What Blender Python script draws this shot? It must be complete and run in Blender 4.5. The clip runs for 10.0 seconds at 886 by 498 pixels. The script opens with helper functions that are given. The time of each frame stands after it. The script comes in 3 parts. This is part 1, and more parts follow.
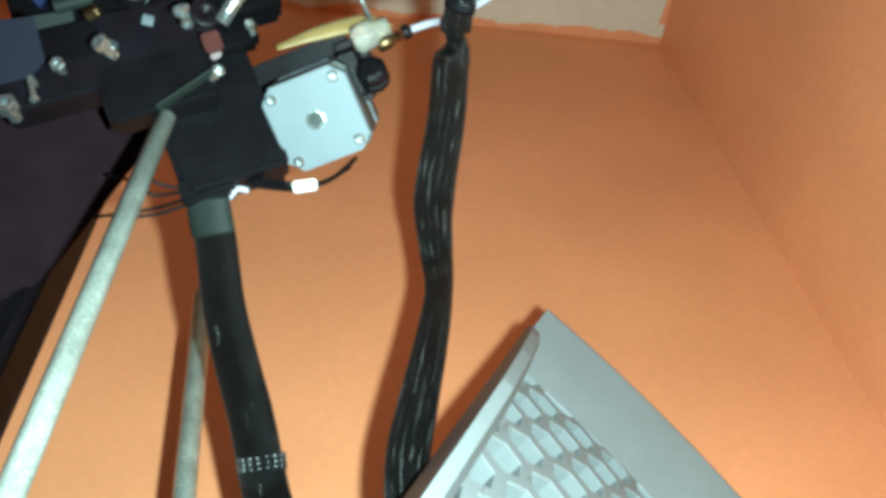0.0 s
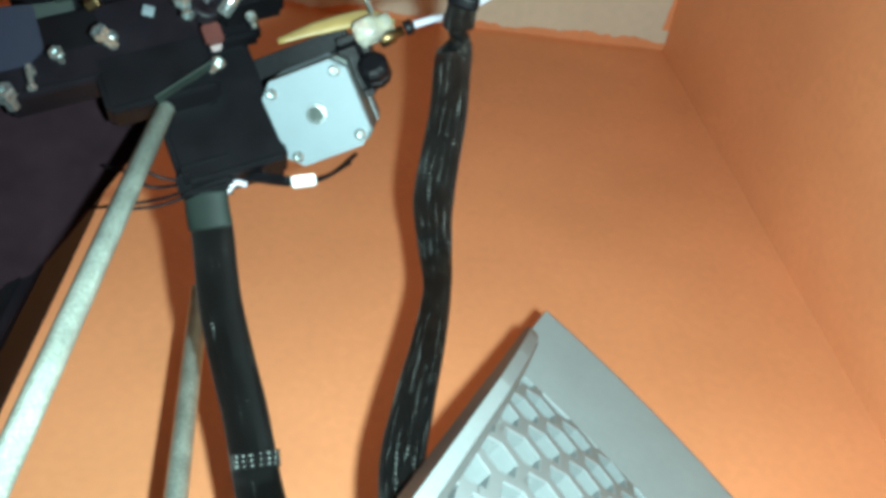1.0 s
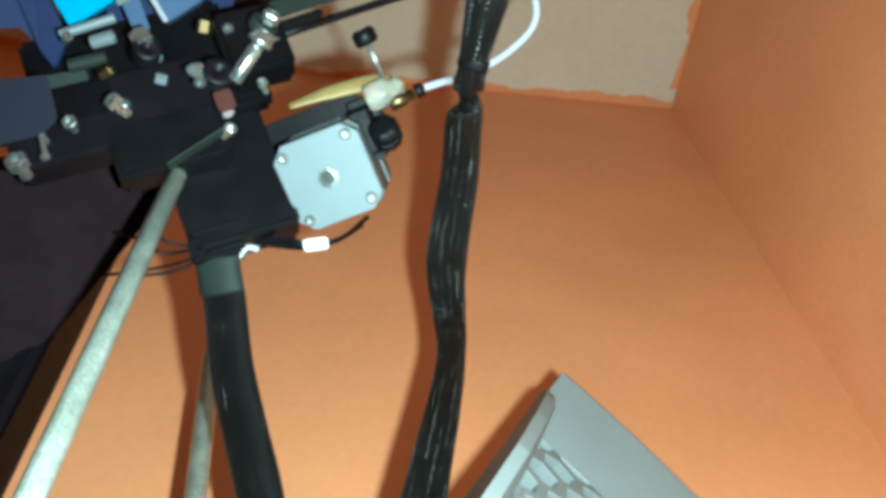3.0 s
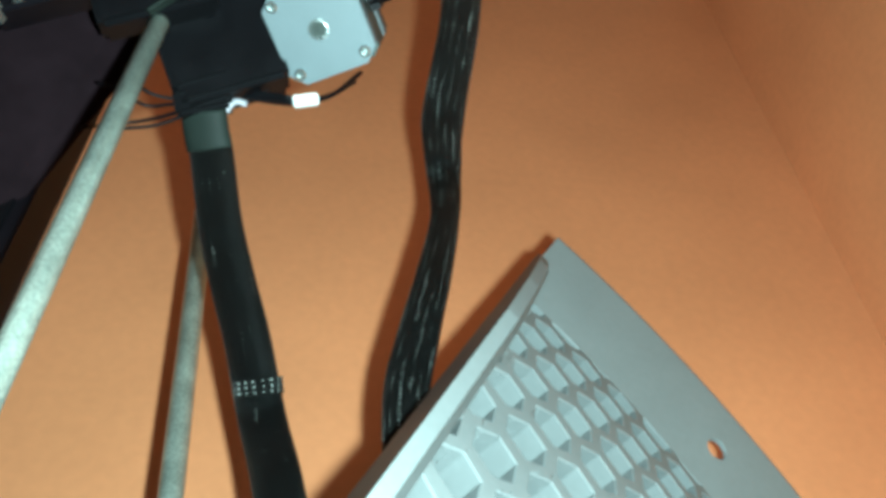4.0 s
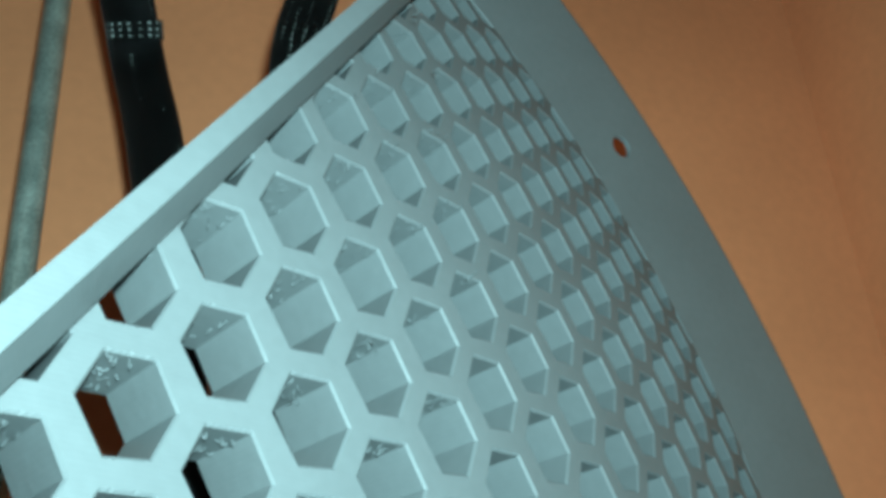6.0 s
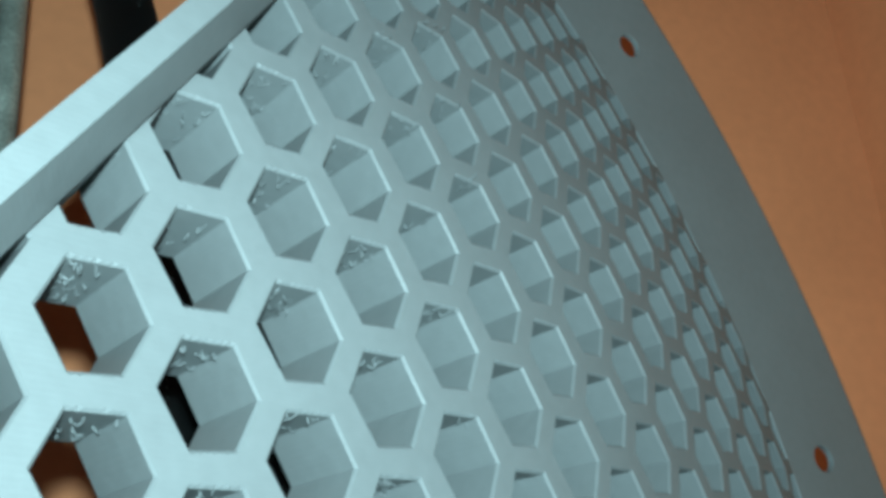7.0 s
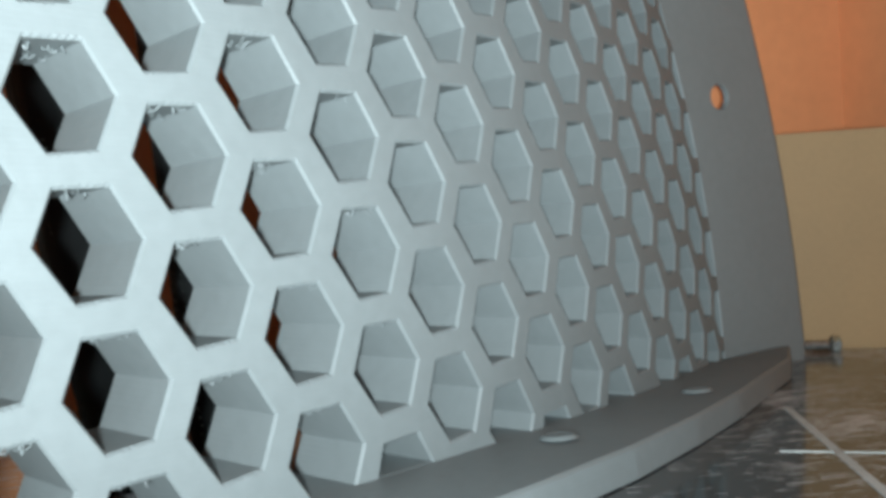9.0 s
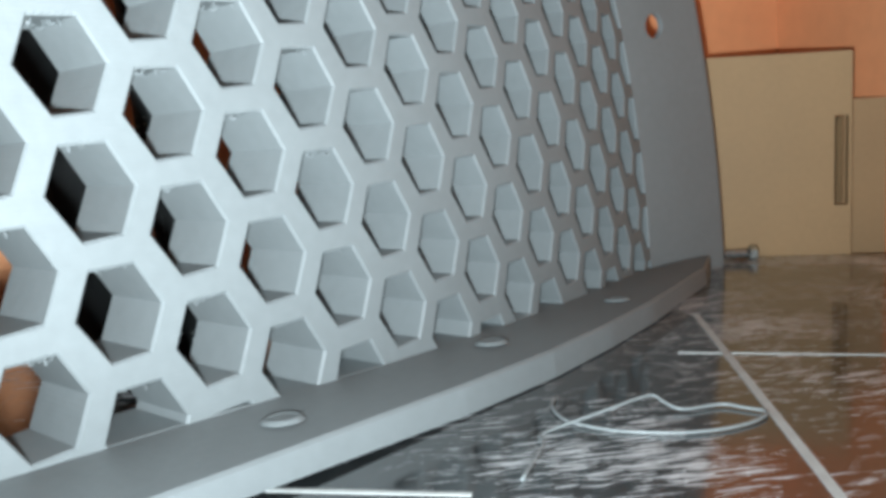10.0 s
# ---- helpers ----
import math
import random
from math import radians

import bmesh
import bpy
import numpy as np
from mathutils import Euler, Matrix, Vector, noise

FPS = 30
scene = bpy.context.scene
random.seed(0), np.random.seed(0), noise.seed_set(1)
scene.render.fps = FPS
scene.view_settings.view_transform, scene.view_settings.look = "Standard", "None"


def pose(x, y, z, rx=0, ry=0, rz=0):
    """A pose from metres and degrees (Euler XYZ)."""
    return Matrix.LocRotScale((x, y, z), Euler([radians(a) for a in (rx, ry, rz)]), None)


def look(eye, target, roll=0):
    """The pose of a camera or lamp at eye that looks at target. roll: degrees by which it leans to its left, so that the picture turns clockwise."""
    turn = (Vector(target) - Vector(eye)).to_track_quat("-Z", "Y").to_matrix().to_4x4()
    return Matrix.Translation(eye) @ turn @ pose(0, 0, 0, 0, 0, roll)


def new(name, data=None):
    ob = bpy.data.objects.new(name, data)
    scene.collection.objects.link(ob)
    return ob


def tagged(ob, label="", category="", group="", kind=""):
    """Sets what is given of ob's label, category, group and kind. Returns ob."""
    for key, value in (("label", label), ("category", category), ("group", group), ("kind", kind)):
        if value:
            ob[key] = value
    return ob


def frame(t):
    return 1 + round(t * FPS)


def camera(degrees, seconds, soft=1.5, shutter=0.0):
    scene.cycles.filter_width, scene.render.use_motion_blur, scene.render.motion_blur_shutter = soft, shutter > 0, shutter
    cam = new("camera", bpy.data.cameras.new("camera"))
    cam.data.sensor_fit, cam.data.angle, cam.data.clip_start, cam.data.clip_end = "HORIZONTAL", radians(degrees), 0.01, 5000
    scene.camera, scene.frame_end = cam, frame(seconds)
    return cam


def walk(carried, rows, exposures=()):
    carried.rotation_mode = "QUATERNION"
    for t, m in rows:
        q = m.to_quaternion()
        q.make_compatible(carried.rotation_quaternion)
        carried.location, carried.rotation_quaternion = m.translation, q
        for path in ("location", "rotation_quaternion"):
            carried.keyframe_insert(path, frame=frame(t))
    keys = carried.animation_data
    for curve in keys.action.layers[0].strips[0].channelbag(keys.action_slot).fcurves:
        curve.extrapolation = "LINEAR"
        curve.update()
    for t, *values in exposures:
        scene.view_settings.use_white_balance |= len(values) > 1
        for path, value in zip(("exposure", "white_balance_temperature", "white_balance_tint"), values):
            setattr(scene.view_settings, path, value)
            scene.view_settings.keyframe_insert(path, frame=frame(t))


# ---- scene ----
from mathutils.geometry import delaunay_2d_cdt

cam = camera(53.0, 10.0, soft=4.2)
PATH = [
    (0, (0.036, -0.109, 0.028), (0.054, 1.108, 1.616), -5.1),
    (0.5, (0.036, -0.104, 0.029), (0.054, 1.118, 1.611), -4.5),
    (1, (0.036, -0.104, 0.029), (0.056, 1.103, 1.623), -4.2),
    (1.5, (0.037, -0.107, 0.027), (0.05, 1.022, 1.678), -5.0),
    (2, (0.037, -0.106, 0.028), (0.054, 0.971, 1.713), -5.1),
    (2.2, (0.038, -0.107, 0.027), (0.046, 0.927, 1.739), -5.6),
    (3.3, (0.035, -0.101, 0.036), (0.038, 1.05, 1.671), -4.0),
    (3.5, (0.035, -0.101, 0.038), (0.039, 1.099, 1.638), -3.8),
    (4, (0.039, -0.096, 0.042), (0.018, 1.247, 1.524), -2.2),
    (4.5, (0.039, -0.091, 0.041), (0.086, 1.326, 1.452), -1.6),
    (5, (0.0459, -0.0748, 0.0308), (0.168, 1.394, 1.383), -1.2),
    (5.5, (0.0481, -0.0653, 0.0340), (0.188, 1.565, 1.184), -1.0),
    (7, (0.0498, -0.0418, 0.0438), (0.205, 1.763, 0.892), -1.4),
    (7.5, (0.0536, -0.0326, 0.0438), (0.195, 1.853, 0.694), -1.2),
    (8, (0.0603, -0.0277, 0.0444), (0.222, 1.901, 0.547), -1.0),
    (8.5, (0.0713, -0.0302, 0.0445), (0.304, 1.923, 0.408), -1.5),
    (9, (0.0650, -0.0467, 0.0586), (0.333, 1.935, 0.058), -2.8),
    (9.5, (0.0604, -0.0521, 0.0680), (0.443, 1.895, -0.182), -2.9),
    (10, (0.0644, -0.0808, 0.0698), (0.406, 1.875, -0.171), -2.6),
]
EXPOSURES = [
    (0.0, -0.08, 5950, 1),
    (3.5, -0.12, 5900, -1),
    (4.0, -0.52, 5830, -3),
    (4.5, -0.70, 5750, -5),
    (5.5, -1.53, 5400, -9),
    (7.0, -1.92, 5600, 1),
    (8.5, -1.64, 6350, 18),
    (9.5, -1.44, 6350, 23),
    (10.0, -1.37, 6350, 25),
]
walk(cam, [(t, look(eye, target, roll)) for t, eye, target, roll in PATH], EXPOSURES)

# ---- light: the torch beside the lens, and the dim room behind ----
world = bpy.data.worlds.new("room_dark")
scene.world = world
world.use_nodes = True
world.node_tree.nodes["Background"].inputs[0].default_value = (0.9, 0.95, 1.0, 1)
world.node_tree.nodes["Background"].inputs[1].default_value = 0.06


def lamp(name, kind, m, energy, size, colour):
    data = bpy.data.lights.new(name, kind)
    data.energy, data.color = energy, colour
    if kind == "AREA":
        data.size = size
    else:
        data.shadow_soft_size = size
    ob = new(name, data)
    ob.matrix_world = m
    return tagged(ob, kind="structure")


ROOM_POSE = Matrix(((0.983, -0.184, 0, 0.381), (0.184, 0.983, 0, 0.453), (0, 0, 1, 0), (0, 0, 0, 1)))
TORCH = 25.5
ROOM = 3.8
torch = lamp("torch_light", "SPOT", look((0.057, -0.076, 0.053), (0.14, 0.55, 0.58)), TORCH, 0.005, (0.80, 1.0, 0.97))
torch.data.spot_size, torch.data.spot_blend = radians(165), 1.0
lamp("room_light", "AREA", ROOM_POSE @ pose(-0.9, -1.5, 1.19), ROOM, 0.6, (1.0, 0.95, 0.86))


# ---- materials ----
def mat(name, colour, rough=0.5, metal=0.0, vary=0.08, scale=40.0, bump=0.0, bump_scale=200.0, spec=0.5, fine=0.04):
    m = bpy.data.materials.new(name)
    m.use_nodes = True
    nt = m.node_tree
    b = nt.nodes["Principled BSDF"]
    tc = nt.nodes.new("ShaderNodeTexCoord")
    n1 = nt.nodes.new("ShaderNodeTexNoise")
    n1.inputs["Scale"].default_value, n1.inputs["Detail"].default_value = scale, 5
    nt.links.new(tc.outputs["Object"], n1.inputs["Vector"])
    n2 = nt.nodes.new("ShaderNodeTexNoise")
    n2.inputs["Scale"].default_value, n2.inputs["Detail"].default_value = bump_scale, 3
    nt.links.new(tc.outputs["Object"], n2.inputs["Vector"])
    ramp = nt.nodes.new("ShaderNodeMapRange")
    ramp.inputs["From Min"].default_value, ramp.inputs["From Max"].default_value = 0.25, 0.75
    ramp.inputs["To Min"].default_value, ramp.inputs["To Max"].default_value = 1 - vary, 1 + vary
    nt.links.new(n1.outputs["Fac"], ramp.inputs["Value"])
    ramp2 = nt.nodes.new("ShaderNodeMapRange")
    ramp2.inputs["From Min"].default_value, ramp2.inputs["From Max"].default_value = 0.25, 0.75
    ramp2.inputs["To Min"].default_value, ramp2.inputs["To Max"].default_value = 1 - fine, 1 + fine
    nt.links.new(n2.outputs["Fac"], ramp2.inputs["Value"])
    mul = nt.nodes.new("ShaderNodeMath")
    mul.operation = "MULTIPLY"
    nt.links.new(ramp.outputs[0], mul.inputs[0])
    nt.links.new(ramp2.outputs[0], mul.inputs[1])
    mix = nt.nodes.new("ShaderNodeVectorMath")
    mix.operation = "SCALE"
    mix.inputs[0].default_value = colour
    nt.links.new(mul.outputs[0], mix.inputs["Scale"])
    nt.links.new(mix.outputs[0], b.inputs["Base Color"])
    rr = nt.nodes.new("ShaderNodeMapRange")
    rr.inputs["To Min"].default_value, rr.inputs["To Max"].default_value = max(rough - 0.08, 0.02), min(rough + 0.08, 1)
    nt.links.new(n1.outputs["Fac"], rr.inputs["Value"])
    nt.links.new(rr.outputs[0], b.inputs["Roughness"])
    b.inputs["Metallic"].default_value = metal
    b.inputs["Specular IOR Level"].default_value = spec
    if bump:
        bp = nt.nodes.new("ShaderNodeBump")
        bp.inputs["Strength"].default_value, bp.inputs["Distance"].default_value = bump, 0.0006
        nt.links.new(n2.outputs["Fac"], bp.inputs["Height"])
        nt.links.new(bp.outputs[0], b.inputs["Normal"])
    return m


def layered(name, colour, rough, pitch):
    """Printed plastic: fine layer lines stacked along world z."""
    m = mat(name, colour, rough, vary=0.06, scale=25, bump=0.2, bump_scale=300, spec=0.35)
    nt = m.node_tree
    b = nt.nodes["Principled BSDF"]
    geo = nt.nodes.new("ShaderNodeNewGeometry")
    wave = nt.nodes.new("ShaderNodeTexWave")
    wave.wave_type, wave.bands_direction = "BANDS", "Z"
    wave.inputs["Scale"].default_value = 0.314 / pitch
    wave.inputs["Distortion"].default_value, wave.inputs["Detail"].default_value = 0.6, 1
    nt.links.new(geo.outputs["Position"], wave.inputs["Vector"])
    bp = nt.nodes.new("ShaderNodeBump")
    bp.inputs["Strength"].default_value, bp.inputs["Distance"].default_value = 0.07, 0.0003
    nt.links.new(wave.outputs["Fac"], bp.inputs["Height"])
    old = b.inputs["Normal"].links[0].from_node
    nt.links.new(old.outputs[0], bp.inputs["Normal"])
    nt.links.new(bp.outputs[0], b.inputs["Normal"])
    return m


def braided(name, low=1.36, high=1.50):
    """Woven black monofilament: crossed fine threads, their sparkle painted in as pale dots."""
    m = mat(name, (0.005, 0.006, 0.006), 0.38, vary=0.3, scale=60, bump=0.3, bump_scale=900, spec=0.3)
    nt = m.node_tree
    b = nt.nodes["Principled BSDF"]
    tc = nt.nodes.new("ShaderNodeTexCoord")
    heights = []
    for turn, sc in ((0.35, 26), (-0.35, 26)):
        mp = nt.nodes.new("ShaderNodeMapping")
        mp.inputs["Rotation"].default_value = (0, 0, turn)
        wv = nt.nodes.new("ShaderNodeTexWave")
        wv.inputs["Scale"].default_value = sc
        wv.inputs["Distortion"].default_value, wv.inputs["Detail"].default_value = 1.5, 2
        nt.links.new(tc.outputs["UV"], mp.inputs[0])
        nt.links.new(mp.outputs[0], wv.inputs[0])
        heights.append(wv)
    mx = nt.nodes.new("ShaderNodeMath")
    mx.operation = "MULTIPLY"
    nt.links.new(heights[0].outputs["Fac"], mx.inputs[0])
    nt.links.new(heights[1].outputs["Fac"], mx.inputs[1])
    bp = nt.nodes.new("ShaderNodeBump")
    bp.inputs["Strength"].default_value, bp.inputs["Distance"].default_value = 1.0, 0.0012
    nt.links.new(mx.outputs[0], bp.inputs["Height"])
    nt.links.new(bp.outputs[0], b.inputs["Normal"])
    # glints on the threads, painted as dot rows into the base colour
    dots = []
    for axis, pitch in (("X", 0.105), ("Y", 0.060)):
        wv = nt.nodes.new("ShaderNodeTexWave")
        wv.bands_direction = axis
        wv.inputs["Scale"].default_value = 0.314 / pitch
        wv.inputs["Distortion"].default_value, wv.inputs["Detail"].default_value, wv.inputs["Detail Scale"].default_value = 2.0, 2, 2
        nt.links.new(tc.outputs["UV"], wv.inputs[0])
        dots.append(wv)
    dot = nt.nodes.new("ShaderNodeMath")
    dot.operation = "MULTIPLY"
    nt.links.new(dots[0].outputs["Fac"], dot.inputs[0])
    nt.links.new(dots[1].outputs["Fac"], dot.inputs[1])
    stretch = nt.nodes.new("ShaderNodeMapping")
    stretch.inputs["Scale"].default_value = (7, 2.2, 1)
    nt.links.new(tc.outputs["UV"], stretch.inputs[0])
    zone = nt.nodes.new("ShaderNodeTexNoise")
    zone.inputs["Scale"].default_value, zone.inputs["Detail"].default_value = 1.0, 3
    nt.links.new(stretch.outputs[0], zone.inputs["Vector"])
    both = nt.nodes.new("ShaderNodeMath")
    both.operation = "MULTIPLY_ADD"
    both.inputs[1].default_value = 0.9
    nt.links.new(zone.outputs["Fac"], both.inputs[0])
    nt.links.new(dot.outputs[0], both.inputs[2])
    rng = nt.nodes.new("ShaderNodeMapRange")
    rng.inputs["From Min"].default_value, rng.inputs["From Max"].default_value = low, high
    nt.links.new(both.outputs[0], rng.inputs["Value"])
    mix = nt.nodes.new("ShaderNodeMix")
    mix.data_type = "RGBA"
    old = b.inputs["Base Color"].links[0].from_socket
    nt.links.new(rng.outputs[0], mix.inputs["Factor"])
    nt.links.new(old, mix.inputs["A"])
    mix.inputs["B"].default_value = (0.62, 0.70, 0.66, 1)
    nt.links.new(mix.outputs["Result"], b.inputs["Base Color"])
    return m


def bed_material():
    """Dark coated plate, glossy, with pale streaks of old adhesive lying across it."""
    m = mat("bed_coating", (0.012, 0.014, 0.015), 0.12, vary=0.4, scale=18, bump=0.03, bump_scale=260)
    nt = m.node_tree
    b = nt.nodes["Principled BSDF"]
    geo = nt.nodes.new("ShaderNodeNewGeometry")
    mp = nt.nodes.new("ShaderNodeMapping")
    mp.inputs["Rotation"].default_value = (0, 0, radians(22))
    mp.inputs["Scale"].default_value = (62, 640, 1)
    nt.links.new(geo.outputs["Position"], mp.inputs[0])
    n = nt.nodes.new("ShaderNodeTexNoise")
    n.inputs["Scale"].default_value, n.inputs["Detail"].default_value, n.inputs["Roughness"].default_value = 1.4, 6, 0.65
    nt.links.new(mp.outputs[0], n.inputs["Vector"])
    patch = nt.nodes.new("ShaderNodeTexNoise")
    patch.inputs["Scale"].default_value, patch.inputs["Detail"].default_value = 16, 2
    nt.links.new(geo.outputs["Position"], patch.inputs["Vector"])
    add = nt.nodes.new("ShaderNodeMath")
    add.operation = "MULTIPLY_ADD"
    add.inputs[1].default_value = 0.45
    nt.links.new(patch.outputs["Fac"], add.inputs[0])
    nt.links.new(n.outputs["Fac"], add.inputs[2])
    rng = nt.nodes.new("ShaderNodeMapRange")
    rng.inputs["From Min"].default_value, rng.inputs["From Max"].default_value = 0.795, 0.825
    nt.links.new(add.outputs[0], rng.inputs["Value"])
    mix = nt.nodes.new("ShaderNodeMix")
    mix.data_type = "RGBA"
    old = b.inputs["Base Color"].links[0].from_socket
    nt.links.new(rng.outputs[0], mix.inputs["Factor"])
    nt.links.new(old, mix.inputs["A"])
    mix.inputs["B"].default_value = (0.66, 0.69, 0.70, 1)
    nt.links.new(mix.outputs["Result"], b.inputs["Base Color"])
    b.inputs["IOR"].default_value = 3.0
    r2 = nt.nodes.new("ShaderNodeMapRange")
    r2.inputs["To Min"].default_value, r2.inputs["To Max"].default_value = 0.11, 0.45
    nt.links.new(rng.outputs[0], r2.inputs["Value"])
    nt.links.new(r2.outputs[0], b.inputs["Roughness"])
    return m


ORANGE = mat("orange_wall_paint", (0.82, 0.345, 0.155), 0.6, vary=0.11, scale=5, bump=0.35, bump_scale=120, spec=0.3)
CEILING = mat("ceiling_paint", (0.74, 0.66, 0.52), 0.8, vary=0.06, scale=6, bump=0.3, bump_scale=90)
PLY = mat("raw_board", (0.37, 0.235, 0.115), 0.7, vary=0.10, scale=12, bump=0.25, bump_scale=350)
PLY_DARK = mat("raw_board_edge", (0.20, 0.12, 0.05), 0.8, vary=0.15, scale=30, bump=0.3, bump_scale=350)
PRINT = layered("pale_grey_print", (0.174, 0.193, 0.194), 0.5, 0.0012)
BED = bed_material()
INK = mat("white_bed_ink", (0.50, 0.52, 0.50), 0.5, vary=0.15, scale=120)
STRAND = mat("pale_filament", (0.24, 0.265, 0.265), 0.4, vary=0.1)
STEEL = mat("dull_steel", (0.44, 0.52, 0.46), 0.34, metal=0.65, vary=0.3, scale=80, bump=0.5, bump_scale=700, fine=0.3)
BRIGHT = mat("bright_zinc", (0.46, 0.52, 0.51), 0.26, metal=0.9, vary=0.3, scale=120, bump=0.6, bump_scale=500, fine=0.15)
ALU = mat("cast_aluminium", (0.15, 0.185, 0.20), 0.55, metal=0.2, vary=0.06, scale=60, bump=0.25, bump_scale=900)
BLACK = mat("black_plastic", (0.003, 0.003, 0.004), 0.45, vary=0.3, scale=60, bump=0.2, bump_scale=500, spec=0.16)
BLACK_METAL = mat("black_anodised", (0.005, 0.004, 0.006), 0.45, vary=0.3, scale=50, spec=0.2)
# one black weave; the limits set how many painted glints it carries
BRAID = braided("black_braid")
BRAID_DARK = braided("few_glints_braid", 1.50, 1.58)
BRAID_WRAP = braided("glint_painted_wrap", 1.10, 1.30)
SHRINK = mat("heat_shrink", (0.015, 0.021, 0.018), 0.6, vary=0.15, scale=90, spec=0.15)
MATT_BLACK = mat("matt_black_plastic", (0.012, 0.007, 0.009), 0.9, vary=0.3, scale=60, spec=0.03)
INDIGO = mat("dark_indigo_print", (0.004, 0.0045, 0.013), 0.6, vary=0.2, scale=50, spec=0.08)
BLUE = mat("blue_print", (0.016, 0.024, 0.070), 0.6, vary=0.15, scale=50, bump=0.15, bump_scale=600, spec=0.08)
STEEL_BLUE = mat("grey_blue_print", (0.05, 0.085, 0.16), 0.6, vary=0.12, scale=50, spec=0.1)
CYAN = mat("cyan_plate", (0.006, 0.26, 0.44), 0.6, vary=0.08, scale=60, spec=0.05)
PTFE = mat("white_tube", (0.34, 0.34, 0.38), 0.35, vary=0.04)
YELLOW = mat("amber_tape", (0.24, 0.17, 0.06), 0.4, vary=0.2, scale=70)
CLEAR = mat("pale_fitting", (0.62, 0.64, 0.56), 0.08, vary=0.3, scale=160, bump=1.0, bump_scale=260)
CLEAR.node_tree.nodes["Principled BSDF"].inputs["Transmission Weight"].default_value = 0.75
GUNMETAL = mat("dark_grey_steel", (0.055, 0.068, 0.062), 0.42, metal=0.4, vary=0.15, scale=70, bump=0.2, bump_scale=600)
BRASS = mat("brass", (0.15, 0.105, 0.05), 0.4, metal=1.0, vary=0.1)
TABLE = mat("dark_table", (0.06, 0.045, 0.035), 0.5, vary=0.2, scale=8)
WHITE = mat("white_label", (0.78, 0.80, 0.78), 0.5, vary=0.05)
COPPER = mat("clay_red_insulation", (0.07, 0.02, 0.016), 0.5, vary=0.1)


# ---- building helpers ----
def mesh_of(name, bm, material, smooth=False):
    me = bpy.data.meshes.new(name)
    bmesh.ops.recalc_face_normals(bm, faces=bm.faces[:])
    bm.to_mesh(me)
    bm.free()
    me.materials.append(material)
    if smooth:
        for p in me.polygons:
            p.use_smooth = True
    return me


def part(name, bm, material, parent=None, label="", smooth=False):
    ob = new(name, mesh_of(name, bm, material, smooth))
    if parent:
        ob.parent = parent
    if label:
        ob["label"] = label
    return ob


def thing(name, m, label, category, group="", kind=""):
    ob = new(name)
    ob.empty_display_size = 0.02
    ob.matrix_world = m
    return tagged(ob, label, category, group, kind)


def frame_of(origin, x, y):
    x = Vector(x).normalized()
    z = x.cross(Vector(y)).normalized()
    y = z.cross(x)
    m = Matrix((x, y, z)).transposed().to_4x4()
    m.translation = origin
    return m


def box(bm, lo, hi, bevel=0.0, segs=2, m=None):
    r = bmesh.ops.create_cube(bm, size=1)
    lo, hi = Vector(lo), Vector(hi)
    vs = r["verts"]
    for v in vs:
        v.co = Vector([(lo[i] + hi[i]) / 2 + v.co[i] * (hi[i] - lo[i]) for i in range(3)])
    if bevel:
        es = list({e for v in vs for e in v.link_edges})
        out = bmesh.ops.bevel(bm, geom=es, offset=bevel, segments=segs, affect="EDGES")
        vs = list({v for f in out["faces"] for v in f.verts} | {v for v in vs if v.is_valid})
    if m is not None:
        bmesh.ops.transform(bm, matrix=m, verts=vs)
    return bm


def turned(bm, profile, sides=24, m=None, cap=True):
    """A body of revolution about z from (radius, height) pairs."""
    rings = []
    for r, z in profile:
        rings.append([bm.verts.new((r * math.cos(2 * math.pi * i / sides), r * math.sin(2 * math.pi * i / sides), z)) for i in range(sides)])
    for a, b in zip(rings, rings[1:]):
        for i in range(sides):
            bm.faces.new((a[i], a[(i + 1) % sides], b[(i + 1) % sides], b[i]))
    if cap:
        bm.faces.new(rings[0])
        bm.faces.new(rings[-1])
    if m is not None:
        bmesh.ops.transform(bm, matrix=m, verts=[v for ring in rings for v in ring])
    return bm


def along(a, b):
    """Pose at a whose z axis points to b."""
    a, b = Vector(a), Vector(b)
    m = (b - a).to_track_quat("Z", "Y").to_matrix().to_4x4()
    m.translation = a
    return m


def spline(points, steps=8):
    pts = [Vector(p) for p in points]
    pts = [pts[0] * 2 - pts[1]] + pts + [pts[-1] * 2 - pts[-2]]
    out = []
    for i in range(1, len(pts) - 2):
        p0, p1, p2, p3 = pts[i - 1:i + 3]
        for k in range(steps):
            t = k / steps
            out.append(0.5 * (2 * p1 + (p2 - p0) * t + (2 * p0 - 5 * p1 + 4 * p2 - p3) * t * t + (3 * p1 - p0 - 3 * p2 + p3) * t ** 3))
    out.append(pts[-2])
    return out


